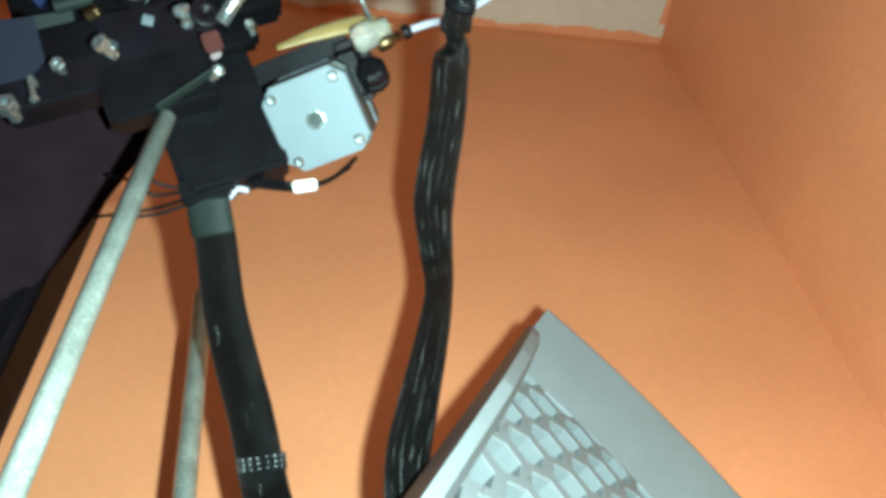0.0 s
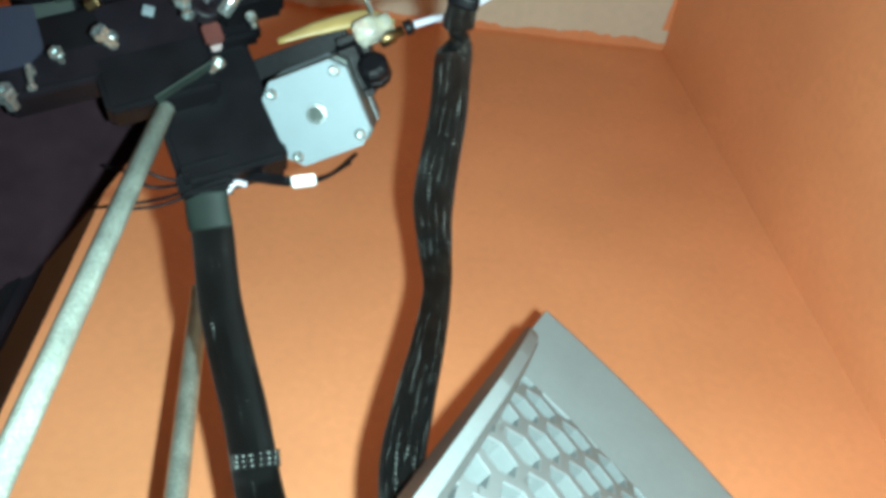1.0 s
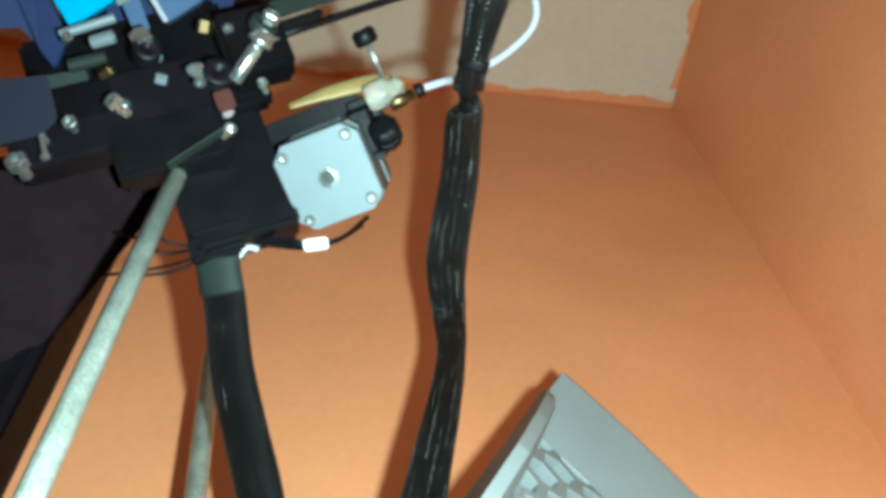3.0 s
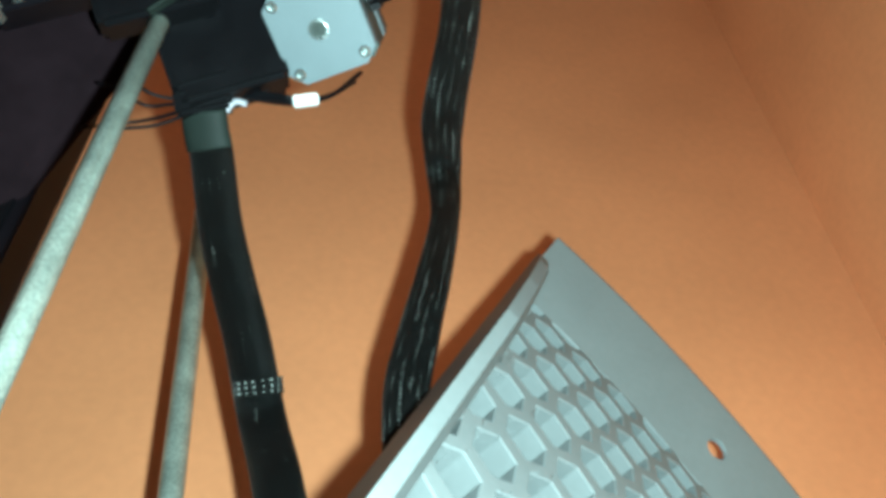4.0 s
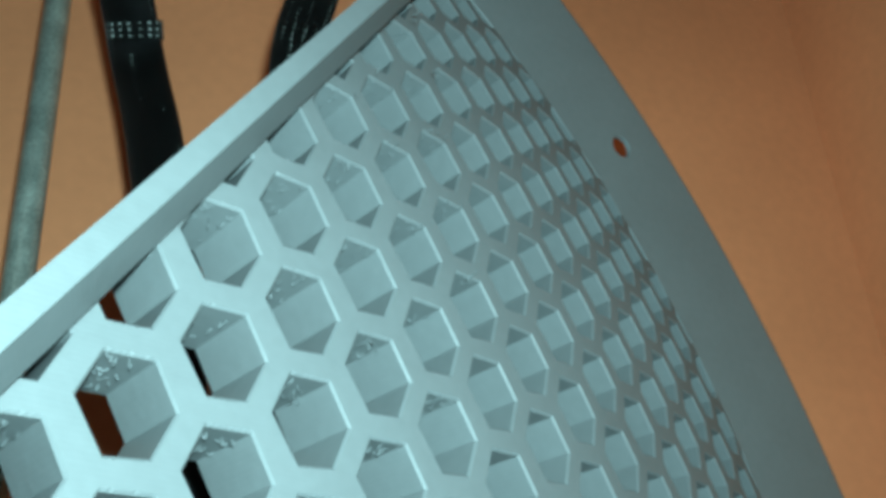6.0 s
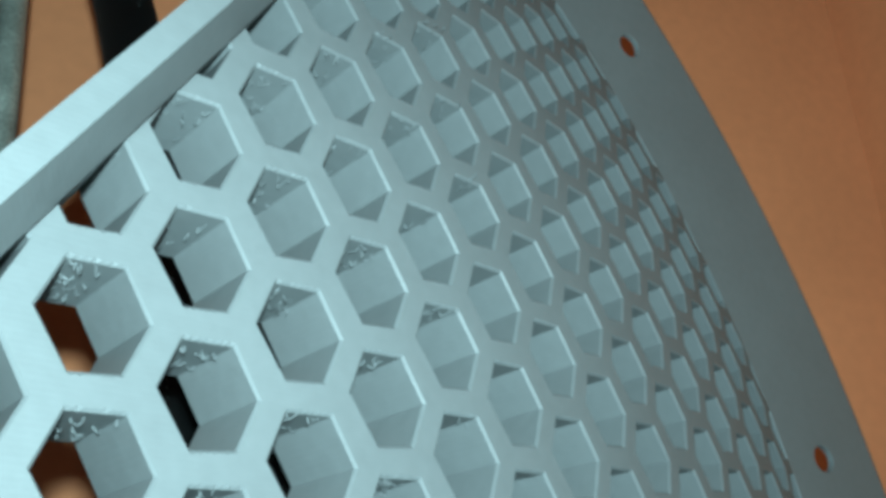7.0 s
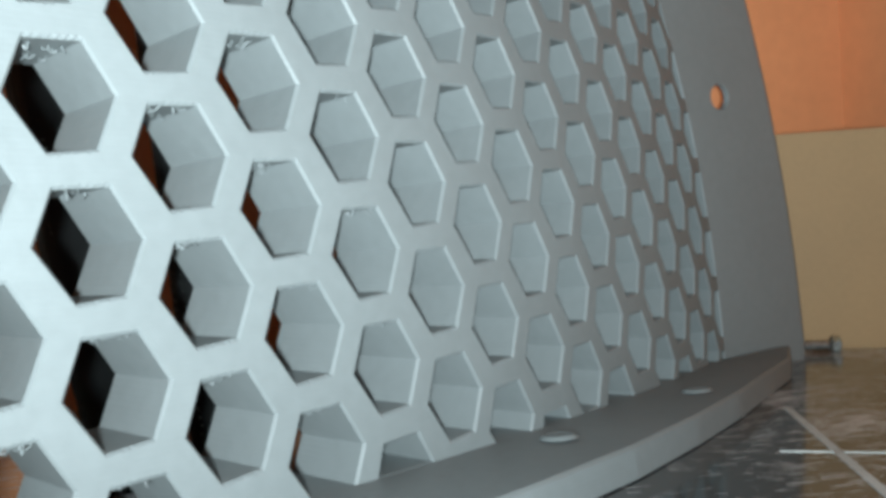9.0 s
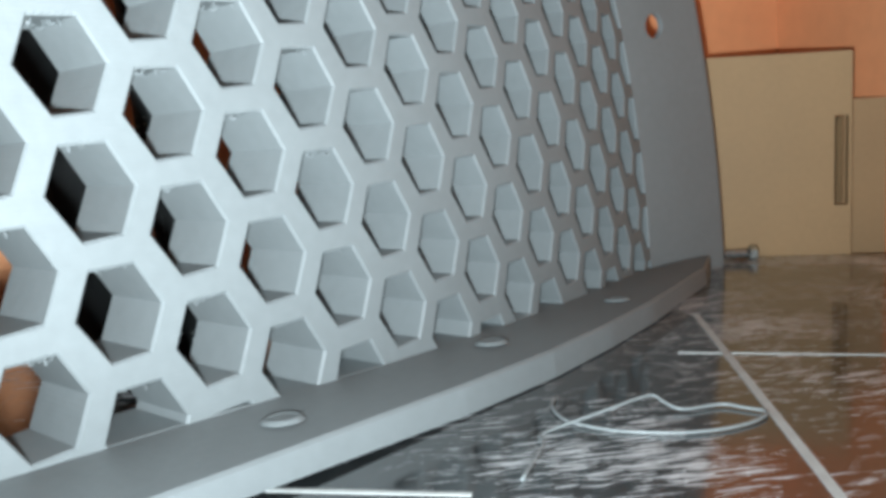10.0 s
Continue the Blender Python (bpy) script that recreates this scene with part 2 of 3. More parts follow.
def tube(bm, points, radius, sides=10, steps=8, flat=1.0, wide=None, facing=None):
    """A tube along a smooth curve; flat < 1 squashes it towards facing."""
    path = spline(points, steps)
    uvl = bm.loops.layers.uv.verify()
    rings, run, acc = [], [], 0.0
    for i, p in enumerate(path):
        d = (path[min(i + 1, len(path) - 1)] - path[max(i - 1, 0)]).normalized()
        f = Vector(facing) if facing else Vector((0.31, 0.85, 0.42))
        s = d.cross(f).normalized()
        f = s.cross(d)
        r = radius if wide is None else radius * np.interp(i / (len(path) - 1), *wide)
        rings.append([bm.verts.new(p + s * (r * math.cos(2 * math.pi * k / sides)) + f * (r * flat * math.sin(2 * math.pi * k / sides))) for k in range(sides)])
        acc += (p - path[i - 1]).length if i else 0
        run.append(acc)
    for i in range(len(rings) - 1):
        for k in range(sides):
            a, b = rings[i], rings[i + 1]
            fc = bm.faces.new((a[k], a[(k + 1) % sides], b[(k + 1) % sides], b[k]))
            for lp, (uu, vv) in zip(fc.loops, ((k, i), (k + 1, i), (k + 1, i + 1), (k, i + 1))):
                lp[uvl].uv = (uu / sides * 6.3 * radius * 25, run[vv] * 25)
    bm.faces.new(rings[0])
    bm.faces.new(rings[-1])
    return bm


def fix(ob, parent):
    """Hangs a part that was built in world places under its thing."""
    ob.parent, ob.matrix_parent_inverse = parent, parent.matrix_world.inverted()
    return ob


# ---- room, standing askew to the bed ----


def room_slab(name, lo, hi, material, label):
    ob = part(name, box(bmesh.new(), lo, hi), material)
    ob.matrix_world = ROOM_POSE
    return tagged(ob, label, kind="structure")


room_slab("wall_back", (-2.0, 0.0, -0.90), (0.0, 0.10, 1.40), ORANGE, "back wall painted bright orange, slightly uneven")
room_slab("wall_right", (0.0, -2.2, -0.90), (0.10, 0.10, 1.40), ORANGE, "side wall painted orange, rough brush line on top")
room_slab("wall_left", (-2.1, -2.2, -0.90), (-2.0, 0.10, 1.40), ORANGE, "plain orange wall closing the room")
room_slab("wall_front", (-2.1, -2.3, -0.90), (0.10, -2.2, 1.40), ORANGE, "plain orange wall behind the camera")
room_slab("floor", (-2.1, -2.3, -0.98), (0.10, 0.10, -0.90), TABLE, "dark floor under the table")
room_slab("ceiling", (-2.0, -2.2, 1.205), (0.0, 0.0, 1.30), CEILING, "off-white ceiling with a rough painted edge")


def paint_edge(name, along_x):
    """The wall's orange paint running unevenly onto the ceiling."""
    bm = bmesh.new()
    rows = []
    for k in range(240):
        d = -k * 0.006 - (0 if along_x else 0.03)
        w = 0.010 + 0.010 * noise.noise((k * 0.11, 3.0 * along_x, 0.5)) + 0.004 * noise.noise((k * 0.6, 7.0, 0.2))
        p, q = ((d, -0.0002), (d, -w)) if along_x else ((-0.0002, d), (-w, d))
        rows.append([bm.verts.new((*e, z)) for e in (p, q) for z in (1.2049, 1.2042)])
    for a, b in zip(rows, rows[1:]):
        for i, j in ((0, 1), (1, 3), (3, 2), (2, 0)):
            bm.faces.new((a[i], a[j], b[j], b[i]))
    ob = part(name, bm, ORANGE)
    ob.matrix_world = ROOM_POSE
    tagged(ob, "uneven edge of orange paint on the ceiling", kind="structure")


paint_edge("trim_back", True)
paint_edge("trim_side", False)

# ---- table and bed ----
tab = thing("table", ROOM_POSE @ pose(0, 0, -0.075), "dark brown table under the printer", "table")
part("tabletop", box(bmesh.new(), (-1.3, -0.95, -0.03), (-0.006, -0.006, 0), 0.003), TABLE, tab)
for x, y in ((-1.25, -0.90), (-0.08, -0.90), (-1.25, -0.08), (-0.08, -0.08)):
    part("leg", box(bmesh.new(), (x, y, -0.825), (x + 0.06, y + 0.06, -0.03), 0.003), TABLE, tab)

BED_POSE = Matrix(((0.9405, 0.3399, 0, 0.3013), (-0.3399, 0.9405, 0, 0.3672), (0, 0, 1, 0), (0, 0, 0, 1)))
bed = thing("print_bed", BED_POSE, "glossy black print bed with white lines and pale streaks", "print bed")
bm = bmesh.new()
face = bm.faces.new([bm.verts.new((x, y, 0)) for x, y in ((-0.40, -0.55), (0.095, -0.55), (0.095, -0.001), (-0.05, -0.001), (-0.40, -0.20))])
r = bmesh.ops.extrude_face_region(bm, geom=[face])
bmesh.ops.translate(bm, verts=[v for v in r["geom"] if isinstance(v, bmesh.types.BMVert)], vec=(0, 0, -0.006))
bmesh.ops.bevel(bm, geom=bm.edges[:], offset=0.0008, segments=2, affect="EDGES")
part("plate", bm, BED, bed)
for x, y in ((-0.36, -0.50), (0.06, -0.50), (-0.34, -0.22), (0.06, -0.05)):
    part("foot", turned(bmesh.new(), [(0.012, -0.0745), (0.012, -0.02), (0.007, -0.018), (0.007, -0.006)], 20, pose(x, y, 0)), BLACK, bed)


def bed_line(a, b, width):
    a, b = Vector(a), Vector(b)
    s = (b - a).cross(Vector((0, 0, 1))).normalized() * width / 2
    bm = bmesh.new()
    lo = [bm.verts.new(p) for p in (a - s, a + s, b + s, b - s)]
    r = bmesh.ops.extrude_face_region(bm, geom=[bm.faces.new(lo)])
    bmesh.ops.translate(bm, verts=[v for v in r["geom"] if isinstance(v, bmesh.types.BMVert)], vec=(0, 0, 0.0002))
    return fix(part("printed_line", bm, INK), bed)


bed_line((0.2153, 0.2307, 0), (0.118, -0.0814, 0), 0.0024)
bed_line((0.1836, 0.1775, 0), (0.33, 0.1145, 0), 0.0010)
bed_line((0.0566, 0.0995, 0), (0.0969, 0.0850, 0), 0.0016)

strand = part("filament_strand", tube(bmesh.new(), [
    (0.108, 0.088, .0006), (0.118, 0.107, .0006), (0.119, 0.113, .0006), (0.124, 0.117, .0006), (0.131, 0.119, .0015), (0.140, 0.122, .0025), (0.1485, 0.126, .003), (0.1535, 0.1275, .003), (0.155, 0.124, .002),
    (0.158, 0.1205, .001), (0.165, 0.1215, .0008), (0.170, 0.1215, .0008), (0.173, 0.118, .0007), (0.1765, 0.113, .0007), (0.171, 0.108, .0006), (0.162, 0.105, .0006), (0.152, 0.105, .0006), (0.143, 0.108, .0006),
    (0.136, 0.112, .0006), (0.130, 0.119, .0006), (0.128, 0.125, .0006), (0.1285, 0.134, .0006), (0.132, 0.142, .0006)],
    0.00042, 8, 6), STRAND, None, "", True)
tagged(strand, "thin curled strand of pale filament lying on the bed", "filament")

bolt = thing("bolt", pose(0.300, 0.352, 0, 0, 0, -15), "small zinc bolt lying at the bed's far edge", "bolt")
part("head", turned(bmesh.new(), [(0.0035, 0), (0.004, 0.0005), (0.004, 0.004), (0.0035, 0.0045)], 6, pose(0.004, 0, 0.0036, 0, 90, 0)), BRIGHT, bolt)
part("shank", turned(bmesh.new(), [(0.0022, 0), (0.0022, 0.012), (0.0018, 0.0125)], 12, pose(-0.009, 0, 0.0036, 0, 90, 0)), BRIGHT, bolt)

# ---- boards behind the bed ----
board = thing("frame_board", BED_POSE @ pose(0, 0.001, -0.075), "tan raw board standing behind the bed, with an upright slot", "board")
bm = bmesh.new()
Z0, TOP = 0.075, 0.1825
for lo, hi in (((-0.06, 0, 0), (0.0545, 0.006, TOP)), ((0.0545, 0, 0), (0.0615, 0.006, Z0 + 0.0265)), ((0.0545, 0, Z0 + 0.074), (0.0615, 0.006, TOP)), ((0.0615, 0, 0), (0.0632, 0.006, TOP))):
    box(bm, lo, hi)
bmesh.ops.remove_doubles(bm, verts=bm.verts[:], dist=0.00005)
part("panel", bm, PLY, board)
part("tab", box(bmesh.new(), (0.0560, 0.002, Z0 + 0.0272), (0.0592, 0.012, Z0 + 0.0733), 0.0006), PLY_DARK, board, "darker tab set in the slot")
side = thing("rear_board", BED_POSE @ pose(0, 0.026, -0.075), "tan raw board standing behind the slotted board", "board")
part("panel", box(bmesh.new(), (0.03, 0, 0), (0.088, 0.006, 0.158), 0.0006), PLY, side)


# ---- printed grille: a sixth of a ring of honeycomb on two flanges ----
G = frame_of((0.0708, 0.1497, 0.0), (0.7922, 0.6102, 0.0), (-0.0392, 0.0509, 0.9979))
grille = thing("grille_segment", G, "pale grey printed honeycomb grille segment standing on the bed", "printed part")
CX, CY, RIM, INNER = -0.155, 0.027, 0.440, 0.3841
CENTRE = Vector((CX, CY))
EDGE = Vector((0.5045, 0.8634))
SIDE = Vector((EDGE.y, -EDGE.x))
FOOT = Vector((-0.1716, 0.0))
BACK = Vector((0.0, 0.0012, -0.0232))
RIM_BACK = Vector((0.0, 0.0003, -0.0022))


def dome(r):
    t = max(0.0, r - 0.15)
    return -0.5908 * t ** 2 + 0.1498 * t ** 3


def dish(p):
    """The face's height: flat in the middle, domed down towards the rim, which rises again."""
    r = (p - CENTRE).length
    if r <= INNER + 0.0005:
        return dome(r)
    return -0.0182 + (0.0182 + dome(INNER)) * max(0.0, (RIM - r) / (RIM - INNER))


def clip(poly, keep):
    """Cuts a convex polygon by the half-plane keep(p) >= 0."""
    out = []
    for i, p in enumerate(poly):
        q = poly[(i + 1) % len(poly)]
        a, b = keep(p), keep(q)
        if a >= 0:
            out.append(p)
        if (a >= 0) != (b >= 0):
            out.append(p.lerp(q, a / (a - b)))
    return out


def above_foot(p):
    return p.y - 0.0080


def below_side(p):
    return (p - FOOT).dot(SIDE) - 0.0092


def in_ring(p):
    return INNER - 0.0004 - (p - CENTRE).length


def arc(radius, step=0.5):
    """Points of the ring from the foot edge to the side edge."""
    pts = []
    for k in range(int(150 / step)):
        a = radians(-20 + k * step)
        p = Vector((CX + radius * math.cos(a), CY + radius * math.sin(a)))
        if p.y >= 0 and (p - FOOT).dot(SIDE) >= 0:
            pts.append(p)
    return pts


def domed(p):
    """The regular honeycomb laid over the dome."""
    d = p - CENTRE
    rho = max(d.length, 1e-6)
    t = max(0.0, rho - 0.15)
    return CENTRE + d * ((rho - 0.3144 * t ** 2 + 0.0283 * t ** 3) / rho)


CELL_A, CELL_B = Vector((-0.00318, 0.0268)), Vector((0.02252, -0.0102))
CORNERS = [Vector(c) for c in ((0.0, 0.0), (-0.0054, 0.0093), (-0.0155, 0.0087), (-0.0193, -0.001), (-0.0128, -0.0108), (-0.0040, -0.0098))]
FIRST = Vector((-0.0493, 0.0901))
cells = []
for i in range(-20, 26):
    for j in range(-16, 26):
        c = FIRST + CELL_A * i + CELL_B * j
        if (c - CENTRE).length > 0.46:
            continue
        poly = [domed(c + k) for k in CORNERS]
        for keep in (above_foot, below_side):
            poly = clip(poly, keep) if len(poly) > 2 else []
        if len(poly) > 2 and any(in_ring(p) < 0 for p in poly):
            cl = []
            for a, p in enumerate(poly):
                q = poly[(a + 1) % len(poly)]
                cl.extend(p.lerp(q, s / 4) for s in range(4))
            poly = clip(cl, in_ring) if sum(in_ring(p) > 0 for p in cl) > 2 else []
        clean = []
        for p in poly:
            if not clean or (p - clean[-1]).length > 0.0004:
                clean.append(p)
        if len(clean) > 2 and (clean[0] - clean[-1]).length < 0.0004:
            clean.pop()
        area = sum(a.x * b.y - a.y * b.x for a, b in zip(clean, clean[1:] + clean[:1])) / 2 if len(clean) > 2 else 0
        if abs(area) > 4e-6:
            cells.append(clean if area > 0 else clean[::-1])


def inside(p, poly):
    """Even-odd test, for outlines with small teeth."""
    odd = False
    for a, b in zip(poly, poly[1:] + poly[:1]):
        if (a.y > p.y) != (b.y > p.y) and p.x < a.x + (b.x - a.x) * (p.y - a.y) / (b.y - a.y):
            odd = not odd
    return odd


rough = random.Random(9)


def grown(poly, d):
    c = sum(poly, Vector((0, 0))) / len(poly)
    return [p + (p - c).normalized() * d for p in poly]


def toothed(poly, amount):
    """Steps of the printed layers along the flat-lying edges of a near cell."""
    c = sum(poly, Vector((0, 0))) / len(poly)
    if len(poly) != 6 or c.x > 0.06:
        return poly
    out = []
    for a, b in zip(poly, poly[1:] + poly[:1]):
        d = b - a
        out.append(a)
        if abs(d.y) < 0.45 * abs(d.x) and d.length > 0.006:
            side = Vector((-d.y, d.x)).normalized()
            for k in range(1, 14):
                out.append(a + d * (k / 14) - side * amount * (rough.uniform(0.0, 0.0004) if k % 2 else -rough.uniform(0.0, 0.00015)))
    return out


def slab(outline, holes, back, chamfer):
    """A dished plate with holes, moved by back for its rear side, hole rims chamfered."""
    bm = bmesh.new()

    def put(p, shift=Vector((0, 0, 0))):
        return bm.verts.new(Vector((p.x, p.y, dish(p))) + shift)

    rims = [grown(toothed(h, 1), chamfer) for h in holes]
    holes = [toothed(h, 0) for h in holes]
    for shift, loops in ((Vector((0, 0, 0)), rims), (back, holes)):
        pts, edges = [], []
        for loop in [outline] + loops:
            s = len(pts)
            pts += loop
            edges += [(s + k, s + (k + 1) % len(loop)) for k in range(len(loop))]
        vs, _, fs, *_ = delaunay_2d_cdt(pts, edges, [], 1, 1e-7)
        made = [put(v, shift) for v in vs]
        cen = [sum(l, Vector((0, 0))) / len(l) for l in loops]
        far = [max((p - c).length for p in l) for l, c in zip(loops, cen)]
        for f in fs:
            m = (vs[f[0]] + vs[f[1]] + vs[f[2]]) / 3
            if not any((m - c).length < r and inside(m, l) for l, c, r in zip(loops, cen, far)):
                bm.faces.new([made[k] for k in f])
    for rim, hole in zip(rims, holes):
        rings = [[put(p) for p in rim], [put(p, Vector((0, 0, -chamfer))) for p in hole], [put(p, back) for p in hole]]
        for a, b in zip(rings, rings[1:]):
            for k in range(len(a)):
                bm.faces.new((a[k], a[(k + 1) % len(a)], b[(k + 1) % len(a)], b[k]))
    a, b = [put(p) for p in outline], [put(p, back) for p in outline]
    for k in range(len(a)):
        bm.faces.new((a[k], a[(k + 1) % len(a)], b[(k + 1) % len(a)], b[k]))
    bmesh.ops.remove_doubles(bm, verts=bm.verts[:], dist=0.00002)
    return bm


ring_in = arc(INNER)
part("honeycomb_screen", slab([FOOT.copy()] + ring_in, [grown(c, 0.0004) for c in cells], BACK, 0.0006), PRINT, grille, "pale honeycomb screen with deep six-sided cells")
ring_out = arc(RIM - 0.003)
HOLE_HIGH, HOLE_LOW = (0.1523, 0.2994), (0.2400, 0.1210)
screw_holes = []
for hx, hy in (HOLE_HIGH, HOLE_LOW):
    screw_holes.append([Vector((hx + 0.0055 * math.cos(a * math.pi / 10), hy + 0.0055 * math.sin(a * math.pi / 10))) for a in range(20)])
rim_bm = slab(arc(INNER + 0.0002)[::-1] + ring_out, screw_holes, RIM_BACK, 0.0004)
wide = arc(RIM)
n = min(len(wide), len(ring_out))
front = [rim_bm.verts.new((p.x, p.y, dish(p))) for p in ring_out[:n]]
shoulder = [rim_bm.verts.new((p.x, p.y, dish(p) - 0.0014)) for p in wide[:n]]
rear = [rim_bm.verts.new(Vector((p.x, p.y, dish(p))) + RIM_BACK) for p in wide[:n]]
for a, b in ((front, shoulder), (shoulder, rear)):
    for k in range(n - 1):
        rim_bm.faces.new((a[k], a[k + 1], b[k + 1], b[k]))
part("outer_rim", rim_bm, PRINT, grille, "solid curved rim with two small round holes")

FLANGE = [(0.0, 0.036), (0.12, 0.0357), (0.19, 0.0345), (0.232, 0.0320), (0.272, 0.0265), (0.312, 0.0193), (0.355, 0.0094), (0.395, 0.0000), (0.440, -0.0195), (0.442, -0.0235)]


def flange(axis, normal, thick=0.0086, reach=0.036, level=0.0, lift=0.0, slope=0.0):
    """A tapering flange along axis from FOOT; normal points into the segment; its front edge may warp up by lift."""
    bm = bmesh.new()
    cols = []
    for r, w in FLANGE:
        p = FOOT + axis * r
        ring = []
        w = min(w, reach)
        for d, z in ((0.0, -0.0245), (thick, -0.0245), (thick - level * max(w, 0), w - 0.0008 - slope), (thick - 0.0008 - 0.32 * slope - level * max(w, 0), w), (0.0004 - level * max(w, 0) + lift * max(0.0, 1 - r / 0.2), w)):
            q = p + normal * d
            ring.append(bm.verts.new((q.x, q.y, max(z, -0.0245))))
        cols.append(ring)
    for a, b in zip(cols, cols[1:]):
        for k in range(5):
            bm.faces.new((a[k], a[(k + 1) % 5], b[(k + 1) % 5], b[k]))
    bm.faces.new(cols[0])
    bm.faces.new(cols[-1])
    bmesh.ops.remove_doubles(bm, verts=bm.verts[:], dist=0.00002)
    return bm


foot_flange = part("foot_flange", flange(Vector((1, 0)), Vector((0, 1)), 0.0086, 0.036, 0.0645, 0.0042), PRINT, grille)
side_flange = part("side_flange", flange(EDGE, SIDE, 0.0108, 0.016, 0.0, 0.0, 0.0125), PRINT, grille)
side_flange.location = (-0.0008 * SIDE.x, -0.0008 * SIDE.y, 0)
boss = mesh_of("screw_seat", turned(bmesh.new(), [(0.0064, 0.0), (0.0058, 0.0006), (0.0050, 0.0012), (0.0046, 0.0013), (0.0042, 0.0009), (0.0030, 0.0010), (0.0, 0.0011)], 24, None, False), PRINT, True)
for u, w in ((-0.108, 0.022), (-0.027, 0.0188), (0.0577, 0.0110), (0.1364, 0.0070)):
    seat = new("screw_seat", boss)
    seat.parent = grille
    seat.matrix_basis = pose(u, 0.0085 - 0.0645 * w, w, -90, 0, 0) @ Matrix.Diagonal((0.82, 0.82, 0.8, 1))

# threads and droplets of stray plastic under the cells' upper edges
rng = random.Random(4)
FOULED = FIRST + CELL_A * 2.7 + CELL_B * -0.1 + Vector((-0.0095, 0))
bm = bmesh.new()
for cell in cells:
    c = sum(cell, Vector((0, 0))) / len(cell)
    if len(cell) < 6 or c.x > 0.02:
        continue
    top = sorted(cell, key=lambda p: -p.y)[:2]
    for _ in range(rng.randint(9, 15) + (40 if (c - FOULED).length < 0.013 else 0)):
        p = top[0].lerp(top[1], rng.random())
        z0 = -rng.uniform(0.001, 0.019)
        a = Vector((p.x, p.y + BACK.y * z0 / BACK.z + 0.0003, z0))
        drop = rng.uniform(0.0003, 0.0015)
        dx = rng.uniform(-0.002, 0.002)
        tube(bm, [a, a + Vector((dx * 0.4, -drop, rng.uniform(-0.001, 0.001))), a + Vector((dx, -drop * rng.uniform(0.1, 0.9), rng.uniform(-0.003, 0.003)))], rng.uniform(0.0001, 0.00022), 5, 4)
strings = part("stringing", bm, PRINT, grille, "fine stray plastic threads")
strings["kind"] = "stuff"

# ---- printer: upright, rods, motor and cables ----
upright = thing("printer_upright", pose(-0.166, 0.155, -0.075), "black upright beam of the printer frame", "printer frame")
bm = box(bmesh.new(), (-0.019, -0.010, 0), (0.019, 0.010, 0.70), 0.001)
part("beam", bm, BLACK_METAL, upright)
part("side_plate", box(bmesh.new(), (-0.085, -0.004, 0), (-0.0195, 0.004, 0.595), 0.001), BLACK, upright)
for dx in (-0.0095, 0.0095):
    part("groove_strip", box(bmesh.new(), (dx - 0.003, -0.0112, 0.02), (dx + 0.003, -0.0098, 0.69), 0.0005), BLACK, upright)


def rod(a, b, r, label):
    ob = thing("smooth_rod", along(a, b), label, "rod", "smooth rods")
    h = (Vector(b) - Vector(a)).length
    part("shaft", turned(bmesh.new(), [(r * 0.85, 0), (r, r * 0.2), (r, h - r * 0.2), (r * 0.85, h)], 24), STEEL, ob, smooth=True)
    return ob


rod((-0.082, 0.076, -0.075), (-0.0785, 0.078, 0.384), 0.0042, "worn steel smooth rod standing upright beside the beam")
rod((-0.0595, 0.25, -0.075), (-0.1135, 0.25, 0.470), 0.0058, "dull steel rod leaning behind the cable sleeve")

M = frame_of((-0.0142, 0.0902, 0.3935), (0.95, -0.30, 0.04), (-0.297, -0.90, 0.302))
motor = thing("stepper_motor", M, "square stepper motor with a pale metal end cap", "motor")


def octagon(bm, half, cut, z0, z1):
    pts = []
    for sx, sy in ((1, 1), (-1, 1), (-1, -1), (1, -1)):
        two = [(sx * half, sy * (half - cut)), (sx * (half - cut), sy * half)]
        pts += two if sx * sy > 0 else two[::-1]
    a = [bm.verts.new((x, y, z0)) for x, y in pts]
    b = [bm.verts.new((x, y, z1)) for x, y in pts]
    for k in range(8):
        bm.faces.new((a[k], a[(k + 1) % 8], b[(k + 1) % 8], b[k]))
    bm.faces.new(a)
    top = bm.faces.new(b)
    bmesh.ops.bevel(bm, geom=list(top.edges), offset=0.0006, segments=2, affect="EDGES")
    return bm


part("end_cap", octagon(bmesh.new(), 0.0209, 0.0062, -0.009, 0.0), ALU, motor, "pale cast end cap")
part("body", octagon(bmesh.new(), 0.0205, 0.0036, -0.030, -0.0091), GUNMETAL, motor, "dark laminated middle")
part("front_cap", octagon(bmesh.new(), 0.0209, 0.0045, -0.040, -0.0301), ALU, motor)
part("bearing_ring", turned(bmesh.new(), [(0.0047, -0.0002), (0.0047, 0.0006), (0.0036, 0.0007), (0.0034, -0.0001)], 24, None, False), BRIGHT, motor)
part("bearing_well", turned(bmesh.new(), [(0.0034, 0.0001), (0.0026, -0.0004), (0.0012, 0.0004), (0.0006, 0.0004)], 20), GUNMETAL, motor)
for sx in (-0.0155, 0.0155):
    for sy in (-0.0155, 0.0155):
        part("screw", turned(bmesh.new(), [(0.0026, -0.0005), (0.0026, 0.0012), (0.0019, 0.0018), (0.0011, 0.0018), (0.0010, 0.0006)], 16, pose(sx, sy, 0)), BRIGHT, motor)

